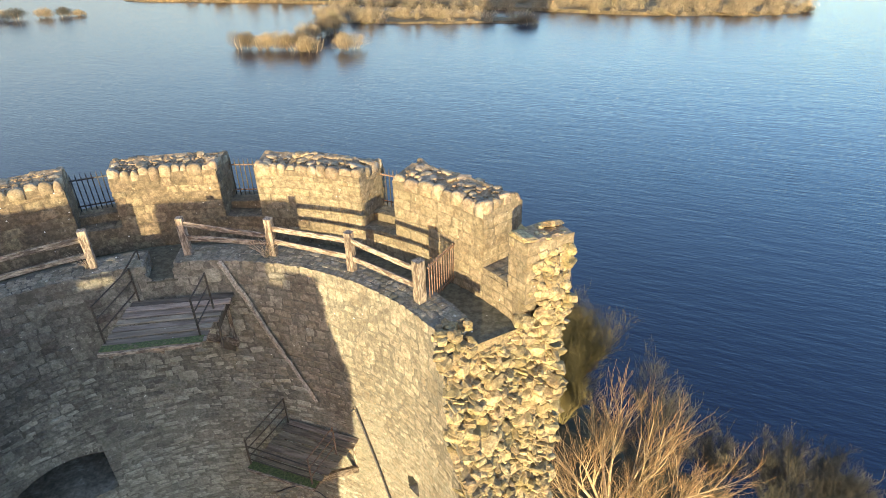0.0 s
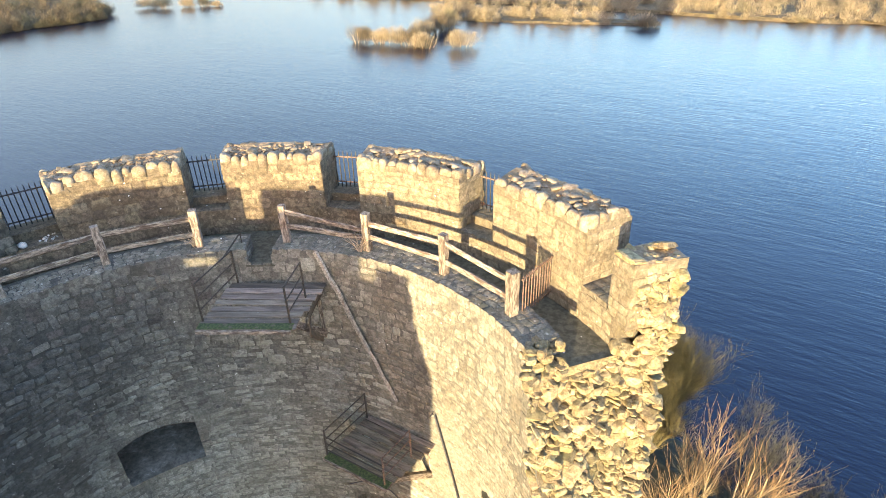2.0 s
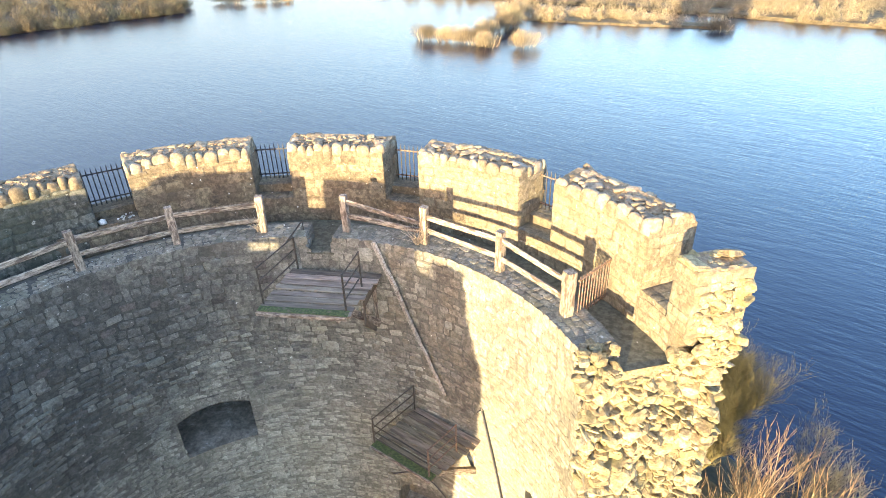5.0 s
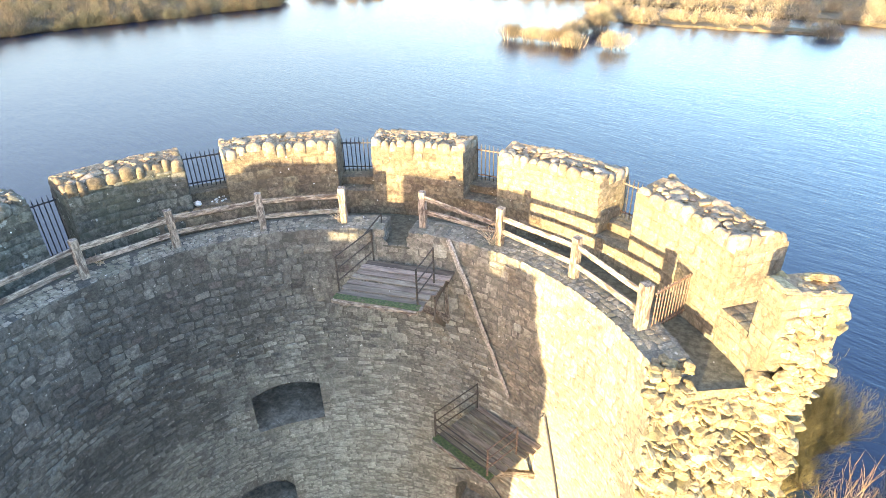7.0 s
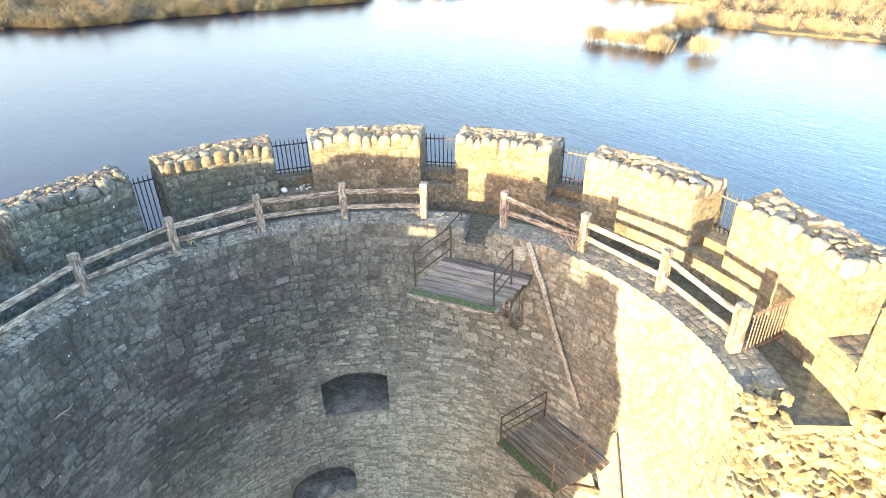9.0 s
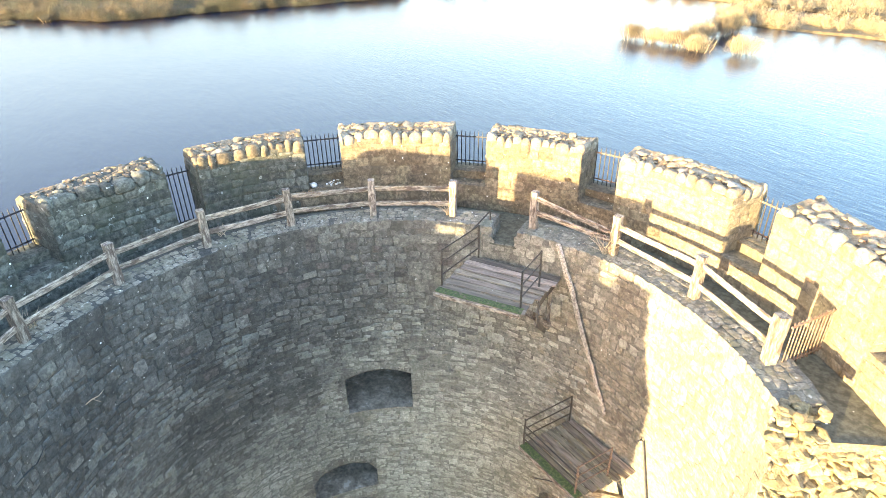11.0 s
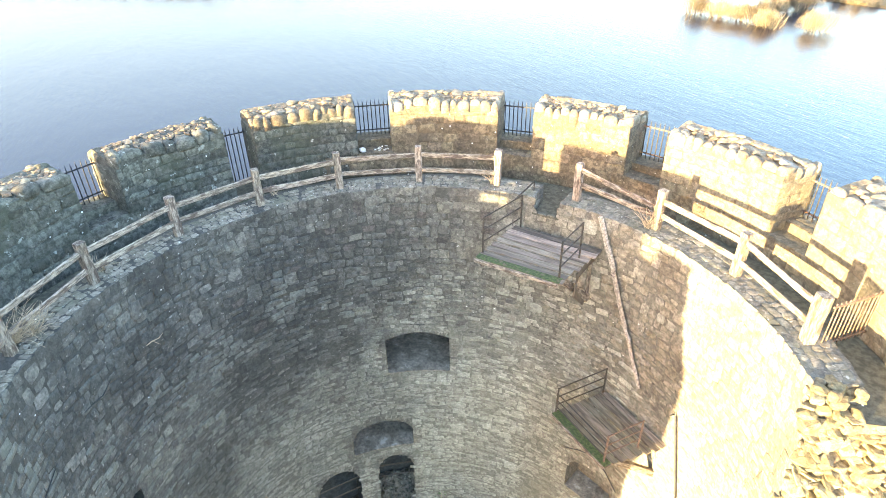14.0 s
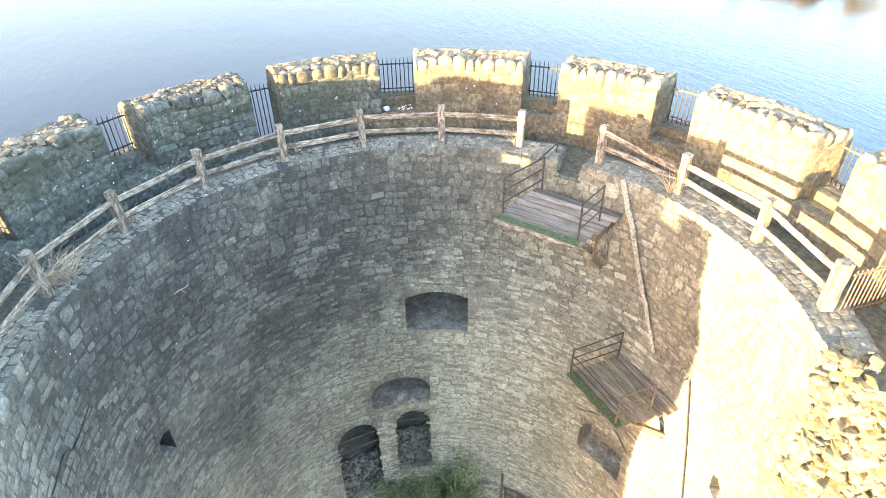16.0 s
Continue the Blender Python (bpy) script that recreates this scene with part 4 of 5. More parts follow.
# ---- ledge, parapet ----
def ledge():
    bm = bmesh.new()
    for a0, a1 in ((33.0, NOTCH[0]), (NOTCH[1], A_LAST)):
        ring_box(bm, R_IN, R_LEDGE, a0, a1, WALK - 0.02, -0.05, 2.0, 0.02)
    bmesh.ops.recalc_face_normals(bm, faces=bm.faces)
    ob = tagged(part("wall_ledge", bm, M_MORTAR, None), "low rubble wall with a flagged top along the wall-walk", "wall", kind="structure")
    placed, more, south = [], [], random.Random(78)
    r = R_IN + 0.03
    while r < R_LEDGE - 0.1:
        dr = min(rng.uniform(0.15, 0.25), R_LEDGE - r)
        a = 33.3
        while a < 226:
            w = rng.uniform(0.14, 0.36)
            da = math.degrees(w / r)
            mid = a + da / 2
            a += da
            if NOTCH[0] - 0.8 < mid < NOTCH[1] + 0.8:
                continue
            c, s = math.cos(radians(mid)), math.sin(radians(mid))
            m = frame_at(polar(r + dr / 2, mid, -0.05 + rng.uniform(-0.008, 0.01)), Vector((-s, c, 0)), Vector((0, 0, 1)), Vector((c, s, 0)), w * 0.95, rng.uniform(0.008, 0.02), dr * 0.95, rng.uniform(-0.2, 0.2))
            placed.append((m, rng.randrange(16)))
        a += 0.2
        while a < 258:
            w = south.uniform(0.14, 0.36)
            da = math.degrees(w / r)
            c, s = math.cos(radians(a + da / 2)), math.sin(radians(a + da / 2))
            more.append((frame_at(polar(r + dr / 2, a + da / 2, -0.05 + south.uniform(-0.008, 0.01)), Vector((-s, c, 0)), Vector((0, 0, 1)), Vector((c, s, 0)), w * 0.95, south.uniform(0.008, 0.02), dr * 0.95, south.uniform(-0.2, 0.2)), south.randrange(16)))
            a += da
        r += dr
    rng.shuffle(placed)
    placed += more
    placed.sort(key=lambda p: 0 if p[0].translation.y > 2 and p[0].translation.x > -4 else 1)
    lay(ob, placed, FLAGS, M_LEDGE, "flagstone", 300, "flat stones on top of the ledge")
    # walls of the way through to the platform, and its step
    placed = []
    for a, s in ((NOTCH[0], 1), (NOTCH[1], -1)):
        c, n = math.cos(radians(a)), math.sin(radians(a))
        out = Vector((-n, c, 0)) * s
        z = WALK
        while z < -0.1:
            r = R_IN
            while r < R_LEDGE - 0.1:
                w = rng.uniform(0.22, 0.36)
                placed.append((frame_at(polar(r + w / 2, a, z + 0.13), out.cross(Vector((0, 0, 1))), out, Vector((0, 0, 1)), w * 0.93, 0.04, 0.24), rng.randrange(16)))
                r += w
            z += 0.26
    lay(ob, placed, STONES, M_WALL, "stone", len(placed))
    bm = bmesh.new()
    ring_box(bm, R_IN - 0.03, R_LEDGE + 0.1, NOTCH[0], NOTCH[1], WALK - 0.02, WALK + 0.03, 2.0, 0.012)
    bmesh.ops.recalc_face_normals(bm, faces=bm.faces)
    part("step", bm, M_WALKWAY, ob, "worn stone step")


ledge()

MERLONS = [(32.9, 28.9, 1.8), (56.7, 38.3, 2.06), (83.0, 63.4, 1.92), (107.5, 89.8, 1.92), (134.8, 114.3, 1.92), (160.4, 141.5, 1.88), (184.0, 165.5, 1.85), (208.5, 190.7, 1.95), (233.5, 215.8, 2.3), (262.2, 240.8, 2.1), (270.2, 265.7, 1.0)]


GAP = (160.5, 165.4)  # the one crenel that is open down to the wall-walk


def parapet():
    bm = bmesh.new()
    ring_box(bm, R_PAR + 0.002, R_OUT - 0.01, 32.0, 39.5, 0.2, 0.41, 2.0, 0.0)
    for b0, b1 in ((30.5, GAP[0]), (GAP[1], A_LAST)):
        ring_box(bm, R_PAR, R_OUT, b0, b1, WALK - 0.02, 0.26, 2.0, 0.015)
        ring_box(bm, R_PAR + 0.55, R_OUT, max(b0, 39.0), b1, 0.2, 0.5, 2.0, 0.015)
    bmesh.ops.recalc_face_normals(bm, faces=bm.faces)
    for f in bm.faces:
        p = f.calc_center_median()
        a = math.degrees(math.atan2(p.y, p.x)) % 360
        f.material_index = 1 if a > 148 else 2 if a < 74 else 0
    ob = tagged(part("wall_parapet", bm, M_PARAPET, None), "parapet wall of mortared rubble with open crenels", "wall", kind="structure")
    ob.data.materials.append(M_MOSSY)
    ob.data.materials.append(M_PALER)
    placed = []
    z = WALK
    while z < 0.2:
        h = rng.uniform(0.2, 0.3)
        a = 31.5
        while a < 226:
            w = rng.uniform(0.25, 0.6)
            da = math.degrees(w / R_PAR)
            if GAP[0] - 1.2 < a + da / 2 < GAP[1] + 1.2:
                a += da
                continue
            placed.append((on_wall(R_PAR + 0.005, a + da / 2, z + h / 2, w * 0.93, rng.uniform(0.012, 0.03), h * 0.92, rng.uniform(-0.05, 0.05)), rng.randrange(16)))
            a += da
        z += h
    # sills of the crenels
    for (a0, a1, z1), (b0, b1, z2) in zip(MERLONS, MERLONS[1:]):
        if GAP[0] - 1 < a0 < GAP[1]:
            continue
        for r0, r1, z in ((R_PAR, R_PAR + 0.55, 0.41 if b0 < 60 else 0.26), (R_PAR + 0.55, R_OUT, 0.41 if b0 < 60 else 0.5)):
            r = r0
            while r < r1 - 0.05:
                dr = min(0.26, r1 - r)
                a = a0
                while a < b1 - 0.5:
                    w = rng.uniform(0.2, 0.4)
                    da = min(math.degrees(w / r), b1 - a)
                    c, s = math.cos(radians(a + da / 2)), math.sin(radians(a + da / 2))
                    placed.append((frame_at(polar(r + dr / 2, a + da / 2, z - 0.01), Vector((-s, c, 0)), Vector((0, 0, 1)), Vector((c, s, 0)), radians(da) * r * 0.93, rng.uniform(0.012, 0.03), dr * 0.93, rng.uniform(-0.1, 0.1)), rng.randrange(16)))
                    a += da
                r += dr
    rng.shuffle(placed)
    kinds = {0: [], 1: [], 2: []}
    for p in placed:
        a = math.degrees(math.atan2(p[0].translation.y, p[0].translation.x)) % 360 + rng.uniform(-7, 7)
        kinds[0 if a < 74 else 1 if a < 148 else 2].append(p)
    for k, mat, keep, label in ((0, M_PALE, 110, "pale mortared stones of the parapet"), (1, M_MASON, 130, "brown mortared stones of the parapet"), (2, M_MOSSY, 60, "mossy stones of the parapet")):
        lay(ob, kinds[k], STONES, mat, "stone", keep, label)


parapet()


def merlon(a1, a0, top, ruin=False):
    mid = (a0 + a1) / 2
    t = thing("merlon", polar((R_PAR + R_OUT) / 2, mid, 0.2), "rubble merlon with rounded coping stones and lichen", "merlon", "merlons along the parapet")
    bm = bmesh.new()
    n = 8
    rs = [R_PAR, R_PAR + 0.45, R_OUT - 0.35, R_OUT]
    hs = [top - 0.16, top - 0.05, top + 0.035, top - 0.24] if not ruin else [top - 0.06, top - 0.07, top - 0.08, top - 0.14]
    rows = []
    for i in range(n + 1):
        a = a0 + (a1 - a0) * i / n
        row = [bm.verts.new(polar(R_PAR, a, 0.15))]
        row += [bm.verts.new(polar(r, a, h + rng.uniform(-0.03, 0.03))) for r, h in zip(rs, hs)]
        row += [bm.verts.new(polar(R_OUT, a, 0.15))]
        rows.append(row)
    m = len(rows[0])
    for p, q in zip(rows, rows[1:]):
        for i in range(m):
            bm.faces.new((p[i], p[(i + 1) % m], q[(i + 1) % m], q[i]))
    bm.faces.new(rows[0])
    bm.faces.new(rows[-1][::-1])
    bmesh.ops.recalc_face_normals(bm, faces=bm.faces)
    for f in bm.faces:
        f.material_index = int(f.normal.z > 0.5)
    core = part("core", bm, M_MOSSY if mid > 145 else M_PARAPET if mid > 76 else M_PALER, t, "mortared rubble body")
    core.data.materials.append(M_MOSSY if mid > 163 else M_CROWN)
    faces, caps = [], []
    z = 0.24
    full = top - (0.12 if ruin else 0.3)
    while z < full - 0.04:
        h = min(rng.uniform(0.2, 0.34), full - z)
        if h < 0.1:
            break
        a = a0
        while a < a1 - 0.6:
            w = rng.uniform(0.26, 0.62)
            da = min(math.degrees(w / R_PAR), a1 - a)
            faces.append((on_wall(R_PAR + 0.006, a + da / 2, z + h / 2, radians(da) * R_PAR * rng.uniform(0.86, 0.97), rng.uniform(0.02, 0.045) * (1.1 if mid > 163 else 1.0), h * rng.uniform(0.84, 0.97), rng.uniform(-0.1, 0.1)), rng.randrange(16)))
            a += da
        for a, s in ((a0, -1), (a1, 1)):
            c, k = math.cos(radians(a)), math.sin(radians(a))
            out = Vector((-k, c, 0)) * s
            r = R_PAR
            while r < R_OUT - 0.1:
                w = min(rng.uniform(0.28, 0.55), R_OUT - r)
                faces.append((frame_at(polar(r + w / 2, a, z + h / 2), out.cross(Vector((0, 0, 1))), out, Vector((0, 0, 1)), w * 0.94, rng.uniform(0.012, 0.03), h * 0.93), rng.randrange(16)))
                r += w
        z += h
    # coping blocks along the inner edge and the ends
    old = mid > 163
    a = a0
    while a < a1 - 0.5:
        w = rng.choice((0.22, 0.28, 0.33, 0.4, 0.5) if not old else (0.3, 0.4, 0.55, 0.7))
        da = min(math.degrees(w / R_PAR), a1 - a)
        hh = rng.uniform(0.24, 0.36) if old else rng.uniform(0.34, 0.44)
        deep = rng.uniform(0.3, 0.42)
        caps.append((on_wall(R_PAR + (0.14 if old else 0.17) + rng.uniform(-0.03, 0.03), a + da / 2, top - 0.16 + rng.uniform(-0.06, 0.05), radians(da) * R_PAR * 0.99, deep, hh, rng.uniform(-0.12, 0.12)), rng.randrange(10)))
        a += da
    for a, s in ((a0, -1), (a1, 1)):
        c, k = math.cos(radians(a)), math.sin(radians(a))
        out = Vector((-k, c, 0)) * s
        r = R_PAR + 0.02
        while r < R_OUT - 0.15:
            w = min(rng.uniform(0.26, 0.45), R_OUT - r)
            caps.append((frame_at(polar(r + w / 2, a - s * 0.85, top - 0.15 + rng.uniform(-0.05, 0.07)), out.cross(Vector((0, 0, 1))), out, Vector((0, 0, 1)), w, rng.uniform(0.26, 0.34), rng.uniform(0.26, 0.36), rng.uniform(-0.1, 0.1)), rng.randrange(10)))
            r += w
    # rubble set in mortar on top
    bits, big = [], []
    for _ in range(int((a1 - a0) * (15 if mid > 76 else 6))):
        f = rng.random()
        r = R_PAR + 0.22 + f * (R_OUT - R_PAR - 0.25)
        drop = 0.26 * max(0.0, (r - R_OUT + 0.4) / 0.4)
        k = rng.uniform(0.06, 0.14) if rng.random() < (0.93 if mid > 76 else 0.6) else rng.uniform(0.17, 0.3)
        m = Matrix.Translation(polar(r, rng.uniform(a0 + 0.7, a1 - 0.7), top - 0.07 + 0.1 * min(1.0, f / 0.75) - drop + rng.uniform(-0.02, 0.015))) @ Euler((rng.uniform(-0.25, 0.25), rng.uniform(-0.25, 0.25), rng.uniform(0, 3))).to_matrix().to_4x4() @ Matrix.Diagonal((k * 1.25, k, min(k * 0.55, 0.11), 1))
        (bits if k < 0.16 else big).append((m, rng.randrange(14)))
    if not ruin:
        lay(t, bits, ROCKS, M_RUBBLE, "rubble", 0, "small rubble set in mortar on top", False)
        lay(t, big, ROCKS, M_CAP, "top_stone", len(big), "", True)
    if ruin:
        heap = []
        for _ in range(22):
            f = rng.random()
            k = rng.uniform(0.09, 0.2)
            heap.append((Matrix.Translation(polar(R_PAR + 0.35 + f * (R_OUT - R_PAR - 0.35), rng.uniform(a0, a1), top - 0.07 - 0.06 * f + rng.uniform(-0.03, 0.02))) @ Euler((rng.uniform(-0.3, 0.3), rng.uniform(-0.3, 0.3), rng.uniform(0, 3))).to_matrix().to_4x4() @ Matrix.Diagonal((k * 1.4, k, k * 0.5, 1)), rng.randrange(14)))
        if top > 1.5:  # one slab lies loose on the outer corner
            heap.append((Matrix.Translation(polar(R_OUT - 0.28, mid + 0.3, top + 0.02)) @ Euler((-0.35, 0.3, radians(mid) + 0.3)).to_matrix().to_4x4() @ Matrix.Diagonal((0.5, 0.36, 0.13, 1)), 1))
            heap.append((Matrix.Translation(polar(R_PAR + 0.13, mid, top - 0.04)) @ Euler((0, 0, radians(mid))).to_matrix().to_4x4() @ Matrix.Diagonal((0.3, 0.72, 0.14, 1)), 2))
        lay(t, heap, ROCKS, M_CORE, "broken_stone", len(heap), "", False)
        caps = []
    lay(t, faces, STONES, M_MOSSY if mid > 145 else M_MASON if mid > 76 else M_PALE, "stone", len(faces))
    lay(t, caps, ROUND if old else COPES, M_MOSSY if old else M_MASON if mid > 128 else M_CAP, "coping_stone", len(caps), "", True)


for k, m in enumerate(MERLONS):
    merlon(*m, ruin=k in (0, len(MERLONS) - 1))


# broken end: torn core stones
def torn_angle(r, z):
    """The ragged surface of the broken end."""
    p = Vector((r * 1.3, z * 1.3, 4.0))
    return end_angle(min(r, R_OUT), z) + (2.0 * noise.noise(p) + 1.0 * noise.noise(p * 3.1)) * min(1.0, max(0.0, WALK - z) / 0.8)


def torn_end():
    verts, faces = [], []
    rs = [R_IN - 0.02 + (R_OUT - R_IN + 0.02) * k / 22 for k in range(23)]
    zs = [WALK + 0.02 - 0.16 * k for k in range(112)]
    for r in rs:
        for z in zs:
            verts.append(tuple(polar(r, torn_angle(r, z) + 1.1 * min(1.0, max(0.0, WALK - z) / 0.8), z)))
    m = len(zs)
    for a in range(len(rs) - 1):
        for b in range(m - 1):
            faces.append((a * m + b, (a + 1) * m + b, (a + 1) * m + b + 1, a * m + b + 1))
    t = child("wall_broken_end", mesh_from("wall_broken_end", verts, faces, M_TORN), None)
    tagged(t, "torn rubble core where the tower wall has broken away", "wall", kind="structure")
    placed = []
    z = -0.45
    while z > -15.0:
        r = R_IN - 0.02
        while r < R_OUT + 0.1:
            walk_end = z > -0.8 and R_LEDGE - 0.1 < r < R_PAR
            s = 0.13 if walk_end else 0.09 + 0.32 * rng.random() ** 2.4
            a = torn_angle(r, z) + 0.6
            out = rng.uniform(0.15, 0.5) if not walk_end else 0.2
            m = Matrix.Translation(polar(r + rng.uniform(-0.05, 0.05), a, (min(z, WALK - 0.08) if walk_end else z) + rng.uniform(-0.09, 0.02 if walk_end else 0.09))) @ Euler((rng.uniform(-0.35, 0.35), rng.uniform(-0.35, 0.35), radians(a) + rng.uniform(-0.7, 0.7))).to_matrix().to_4x4() @ Matrix.Diagonal((s * rng.uniform(0.9, 1.3), max(s * 0.9, out), s * rng.uniform(0.45, 0.8), 1))
            placed.append((m, rng.randrange(14)))
            r += s * 1.12
        z -= rng.uniform(0.12, 0.16)
    lay(t, placed, CORE, M_CORE, "core_stone", 300, "torn stones of the wall core", False)
    # the ragged edge above the wall-walk
    extra = []
    for k in range(120):
        z = WALK + 1.95 * rng.random() ** 1.2
        r = R_PAR + 0.1 + rng.random() ** 0.7 * (R_OUT - R_PAR - 0.15)
        a = 29.1 - rng.uniform(-0.3, 0.6) * (1.0 - 0.35 * z)
        s = rng.uniform(0.15, 0.3)
        extra.append((Matrix.Translation(polar(r, a, z)) @ Euler((rng.uniform(-0.4, 0.4), rng.uniform(-0.4, 0.4), rng.uniform(0, 3))).to_matrix().to_4x4() @ Matrix.Diagonal((s * 1.2, s, s * 0.7, 1)), rng.randrange(14)))
    for k in range(16):
        r = R_IN + rng.random() * 0.9
        extra.append((Matrix.Translation(polar(r, rng.uniform(30.5, 33.5), rng.uniform(-0.5, -0.02))) @ Euler((0, 0, rng.uniform(0, 3))).to_matrix().to_4x4() @ Matrix.Diagonal((rng.uniform(0.16, 0.3), 0.22, 0.17, 1)), rng.randrange(14)))
    lay(t, extra, ROCKS, M_CORE, "edge_stone", len(extra), "", False)


torn_end()

# ---- ground inside ----
bm = bmesh.new()
bmesh.ops.create_grid(bm, x_segments=24, y_segments=24, size=11.5)
for v in bm.verts:
    v.co.z = RIM + FOOT + 0.25 * noise.noise(v.co * 0.6)
tagged(part("ground_inside", bm, M_GRASS, None, "", True), "rough grass inside the ruined tower", "ground", kind="structure")

# ---- fence ----
POSTS = [41.3, 58.5, 76.4, 94.1, 111.9, 129.3, 146.9, 164.3, 181.7, 199.6, 217.4, 235.0]
R_POST = 7.86


def fence():
    t = thing("timber_fence", polar(R_POST, 130, 0), "weathered two-rail timber fence along the ledge", "fence")
    for k, a in enumerate(POSTS):
        lean = Vector((rng.uniform(-0.03, 0.03), rng.uniform(-0.03, 0.03), 0))
        size = 0.24 if k == 0 else 0.2
        c, s = math.cos(radians(a)), math.sin(radians(a))
        beam("post", polar(R_POST, a, -0.12), polar(R_POST, a, 1.08) + lean, size, size, M_WOOD, t, "", Vector((c, s, 0)), 0.02, 0.006)
    for k in range(len(POSTS) - 1):
        if k == 3:
            continue
        a, b = POSTS[k], POSTS[k + 1]
        for z0, z1 in (((0.82, 0.92), (0.36, 0.42)) if k != 2 else ((0.55, 0.9), (0.33, 0.48))):
            beam("rail", polar(R_POST - 0.02, a + 0.3, z0), polar(R_POST - 0.02, b - 0.3, z1 if k == 2 else z0 + rng.uniform(-0.03, 0.05)), 0.06, 0.15, M_WOOD, t, "", (0, 0, 1), 0.02, 0.008)


fence()


def iron_gate():
    t = thing("iron_gate", polar(8.8, 43, WALK), "rusty iron bar gate across the wall-walk", "gate")
    p, q = polar(8.05, 40.6, 0), polar(9.58, 44.6, 0)
    for z0, z1 in ((-0.08, -0.3), (0.85, 0.66)):
        beam("rail", p + Vector((0, 0, z0)), q + Vector((0, 0, z1)), 0.03, 0.05, M_RUST, t, "", (0, 0, 1), 0.006)
    for i in range(12):
        f = (i + 0.5) / 12
        x = p.lerp(q, f)
        child("bar", tube_mesh("bar", [x + Vector((0, 0, -0.15 - 0.25 * f)), x + Vector((0, 0, 0.93 - 0.2 * f))], [0.014, 0.014], M_RUST, 6), t)


iron_gate()


def crenel_grille(a0, a1, mat, label, low=0.52, top=1.7):
    t = thing("iron_grille", polar(10.55, (a0 + a1) / 2, low), label, "grille", "iron grilles in the crenels")
    r = 10.55
    p, q = polar(r, a0, 0), polar(r, a1, 0)
    for z in (low + 0.16, top - 0.2):
        beam("rail", p + Vector((0, 0, z)), q + Vector((0, 0, z)), 0.02, 0.045, mat, t, "", (0, 0, 1), 0.005)
    n = 9 if low > 0 else 7
    for i in range(n):
        x = p.lerp(q, (i + 0.5) / n)
        child("bar", tube_mesh("bar", [x + Vector((0, 0, low - 0.02)), x + Vector((0, 0, top - 0.1)), x + Vector((0, 0, top))], [0.016, 0.016, 0.003], M_RAIL if mat is M_RUST else mat, 6), t)


for k, ((a0, a1, z1), (b0, b1, z2)) in enumerate(zip(MERLONS[1:], MERLONS[2:])):
    rusty = k < 2
    crenel_grille(a0, b1, M_RUST if rusty else M_IRON, "rusty iron bar grille in a crenel" if rusty else "tall dark iron bar grille in the deep crenel" if GAP[0] - 1 < a0 < GAP[1] else "dark iron bar grille in a crenel", *((WALK + 0.02, 1.4) if GAP[0] - 1 < a0 < GAP[1] else (0.52, 1.7)))


# ---- stair platforms ----
def platform(fl, fr, br, bl, z, mat, rails, drop, planks, label, name="timber_platform"):
    t = thing(name, Vector(((fl[0] + br[0]) / 2, (fl[1] + br[1]) / 2, RIM + z)), label, "platform", "stair platforms on the wall")
    fl, fr, br, bl = [Vector((*p, RIM + z)) for p in (fl, fr, br, bl)]
    n = planks
    for i in range(n):
        f0, f1 = i / n, (i + rng.uniform(0.7, 0.85)) / n
        a, b = fl.lerp(bl, (f0 + f1) / 2), fr.lerp(br, (f0 + f1) / 2)
        w = (fl.lerp(bl, f1) - fl.lerp(bl, f0)).length
        dx = (b - a).normalized()
        a, b = a - dx * rng.uniform(0, 0.05), b + dx * rng.uniform(0, 0.09)
        beam("plank", a + Vector((0, 0, rng.uniform(-0.012, 0.012))), b + Vector((0, 0, rng.uniform(-0.012, 0.012))), w, 0.045, mat, t, "", (0, 0, 1), 0.008)
    down = Vector((0, 0, -0.12))
    out = (fl - bl).normalized()
    beam("edge_board", fl + out * 0.03 + down * 0.35, fr + out * 0.03 + down * 0.35, 0.05, 0.11, M_WOOD, t, "front edge board", (0, 0, 1))
    beam("moss_strip", fl.lerp(bl, 0.055) + Vector((0, 0, 0.03)), fr.lerp(br, 0.055) + Vector((0, 0, 0.03)), 0.26, 0.02, M_MOSS, t, "green moss on the front planks", (0, 0, 1), 0.01, 0.006)
    for f in (0.1, 0.9):
        a, b = fl.lerp(fr, f), bl.lerp(br, f)
        w = (b - a).normalized()
        beam("joist", a + down, b + w * 0.4 + down, 0.09, 0.16, M_WOOD, t)
        beam("brace", a.lerp(b, 0.25) + down * 1.6, b + w * 0.05 + Vector((0, 0, 0.1 - drop)), 0.15, 0.2, M_WOOD, t, "slanting timber brace")
        beam("wall_plate", b + w * 0.02 + down, b + w * 0.02 + Vector((0, 0, -drop)), 0.09, 0.1, M_WOOD, t, "", (1, 0, 0))
    for (x0, y0, t0), (x1, y1, t1), m in rails:
        g = tagged(new("handrail"), "")
        g.parent = t
        g.matrix_parent_inverse = world_of(t).inverted()
        g["label"] = "iron handrail"
        for x, y, top in ((x0, y0, t0), (x1, y1, t1)):
            beam("upright", (x, y, RIM + z), (x, y, RIM + top), 0.045, 0.045, m, g, "", (1, 0, 0), 0.008)
        for f in (1.0, 0.66, 0.33):
            beam("bar", (x0, y0, RIM + z + (t0 - z) * f - 0.02), (x1, y1, RIM + z + (t1 - z) * f - 0.02), 0.028, 0.04, m, g, "", (0, 0, 1), 0.006)


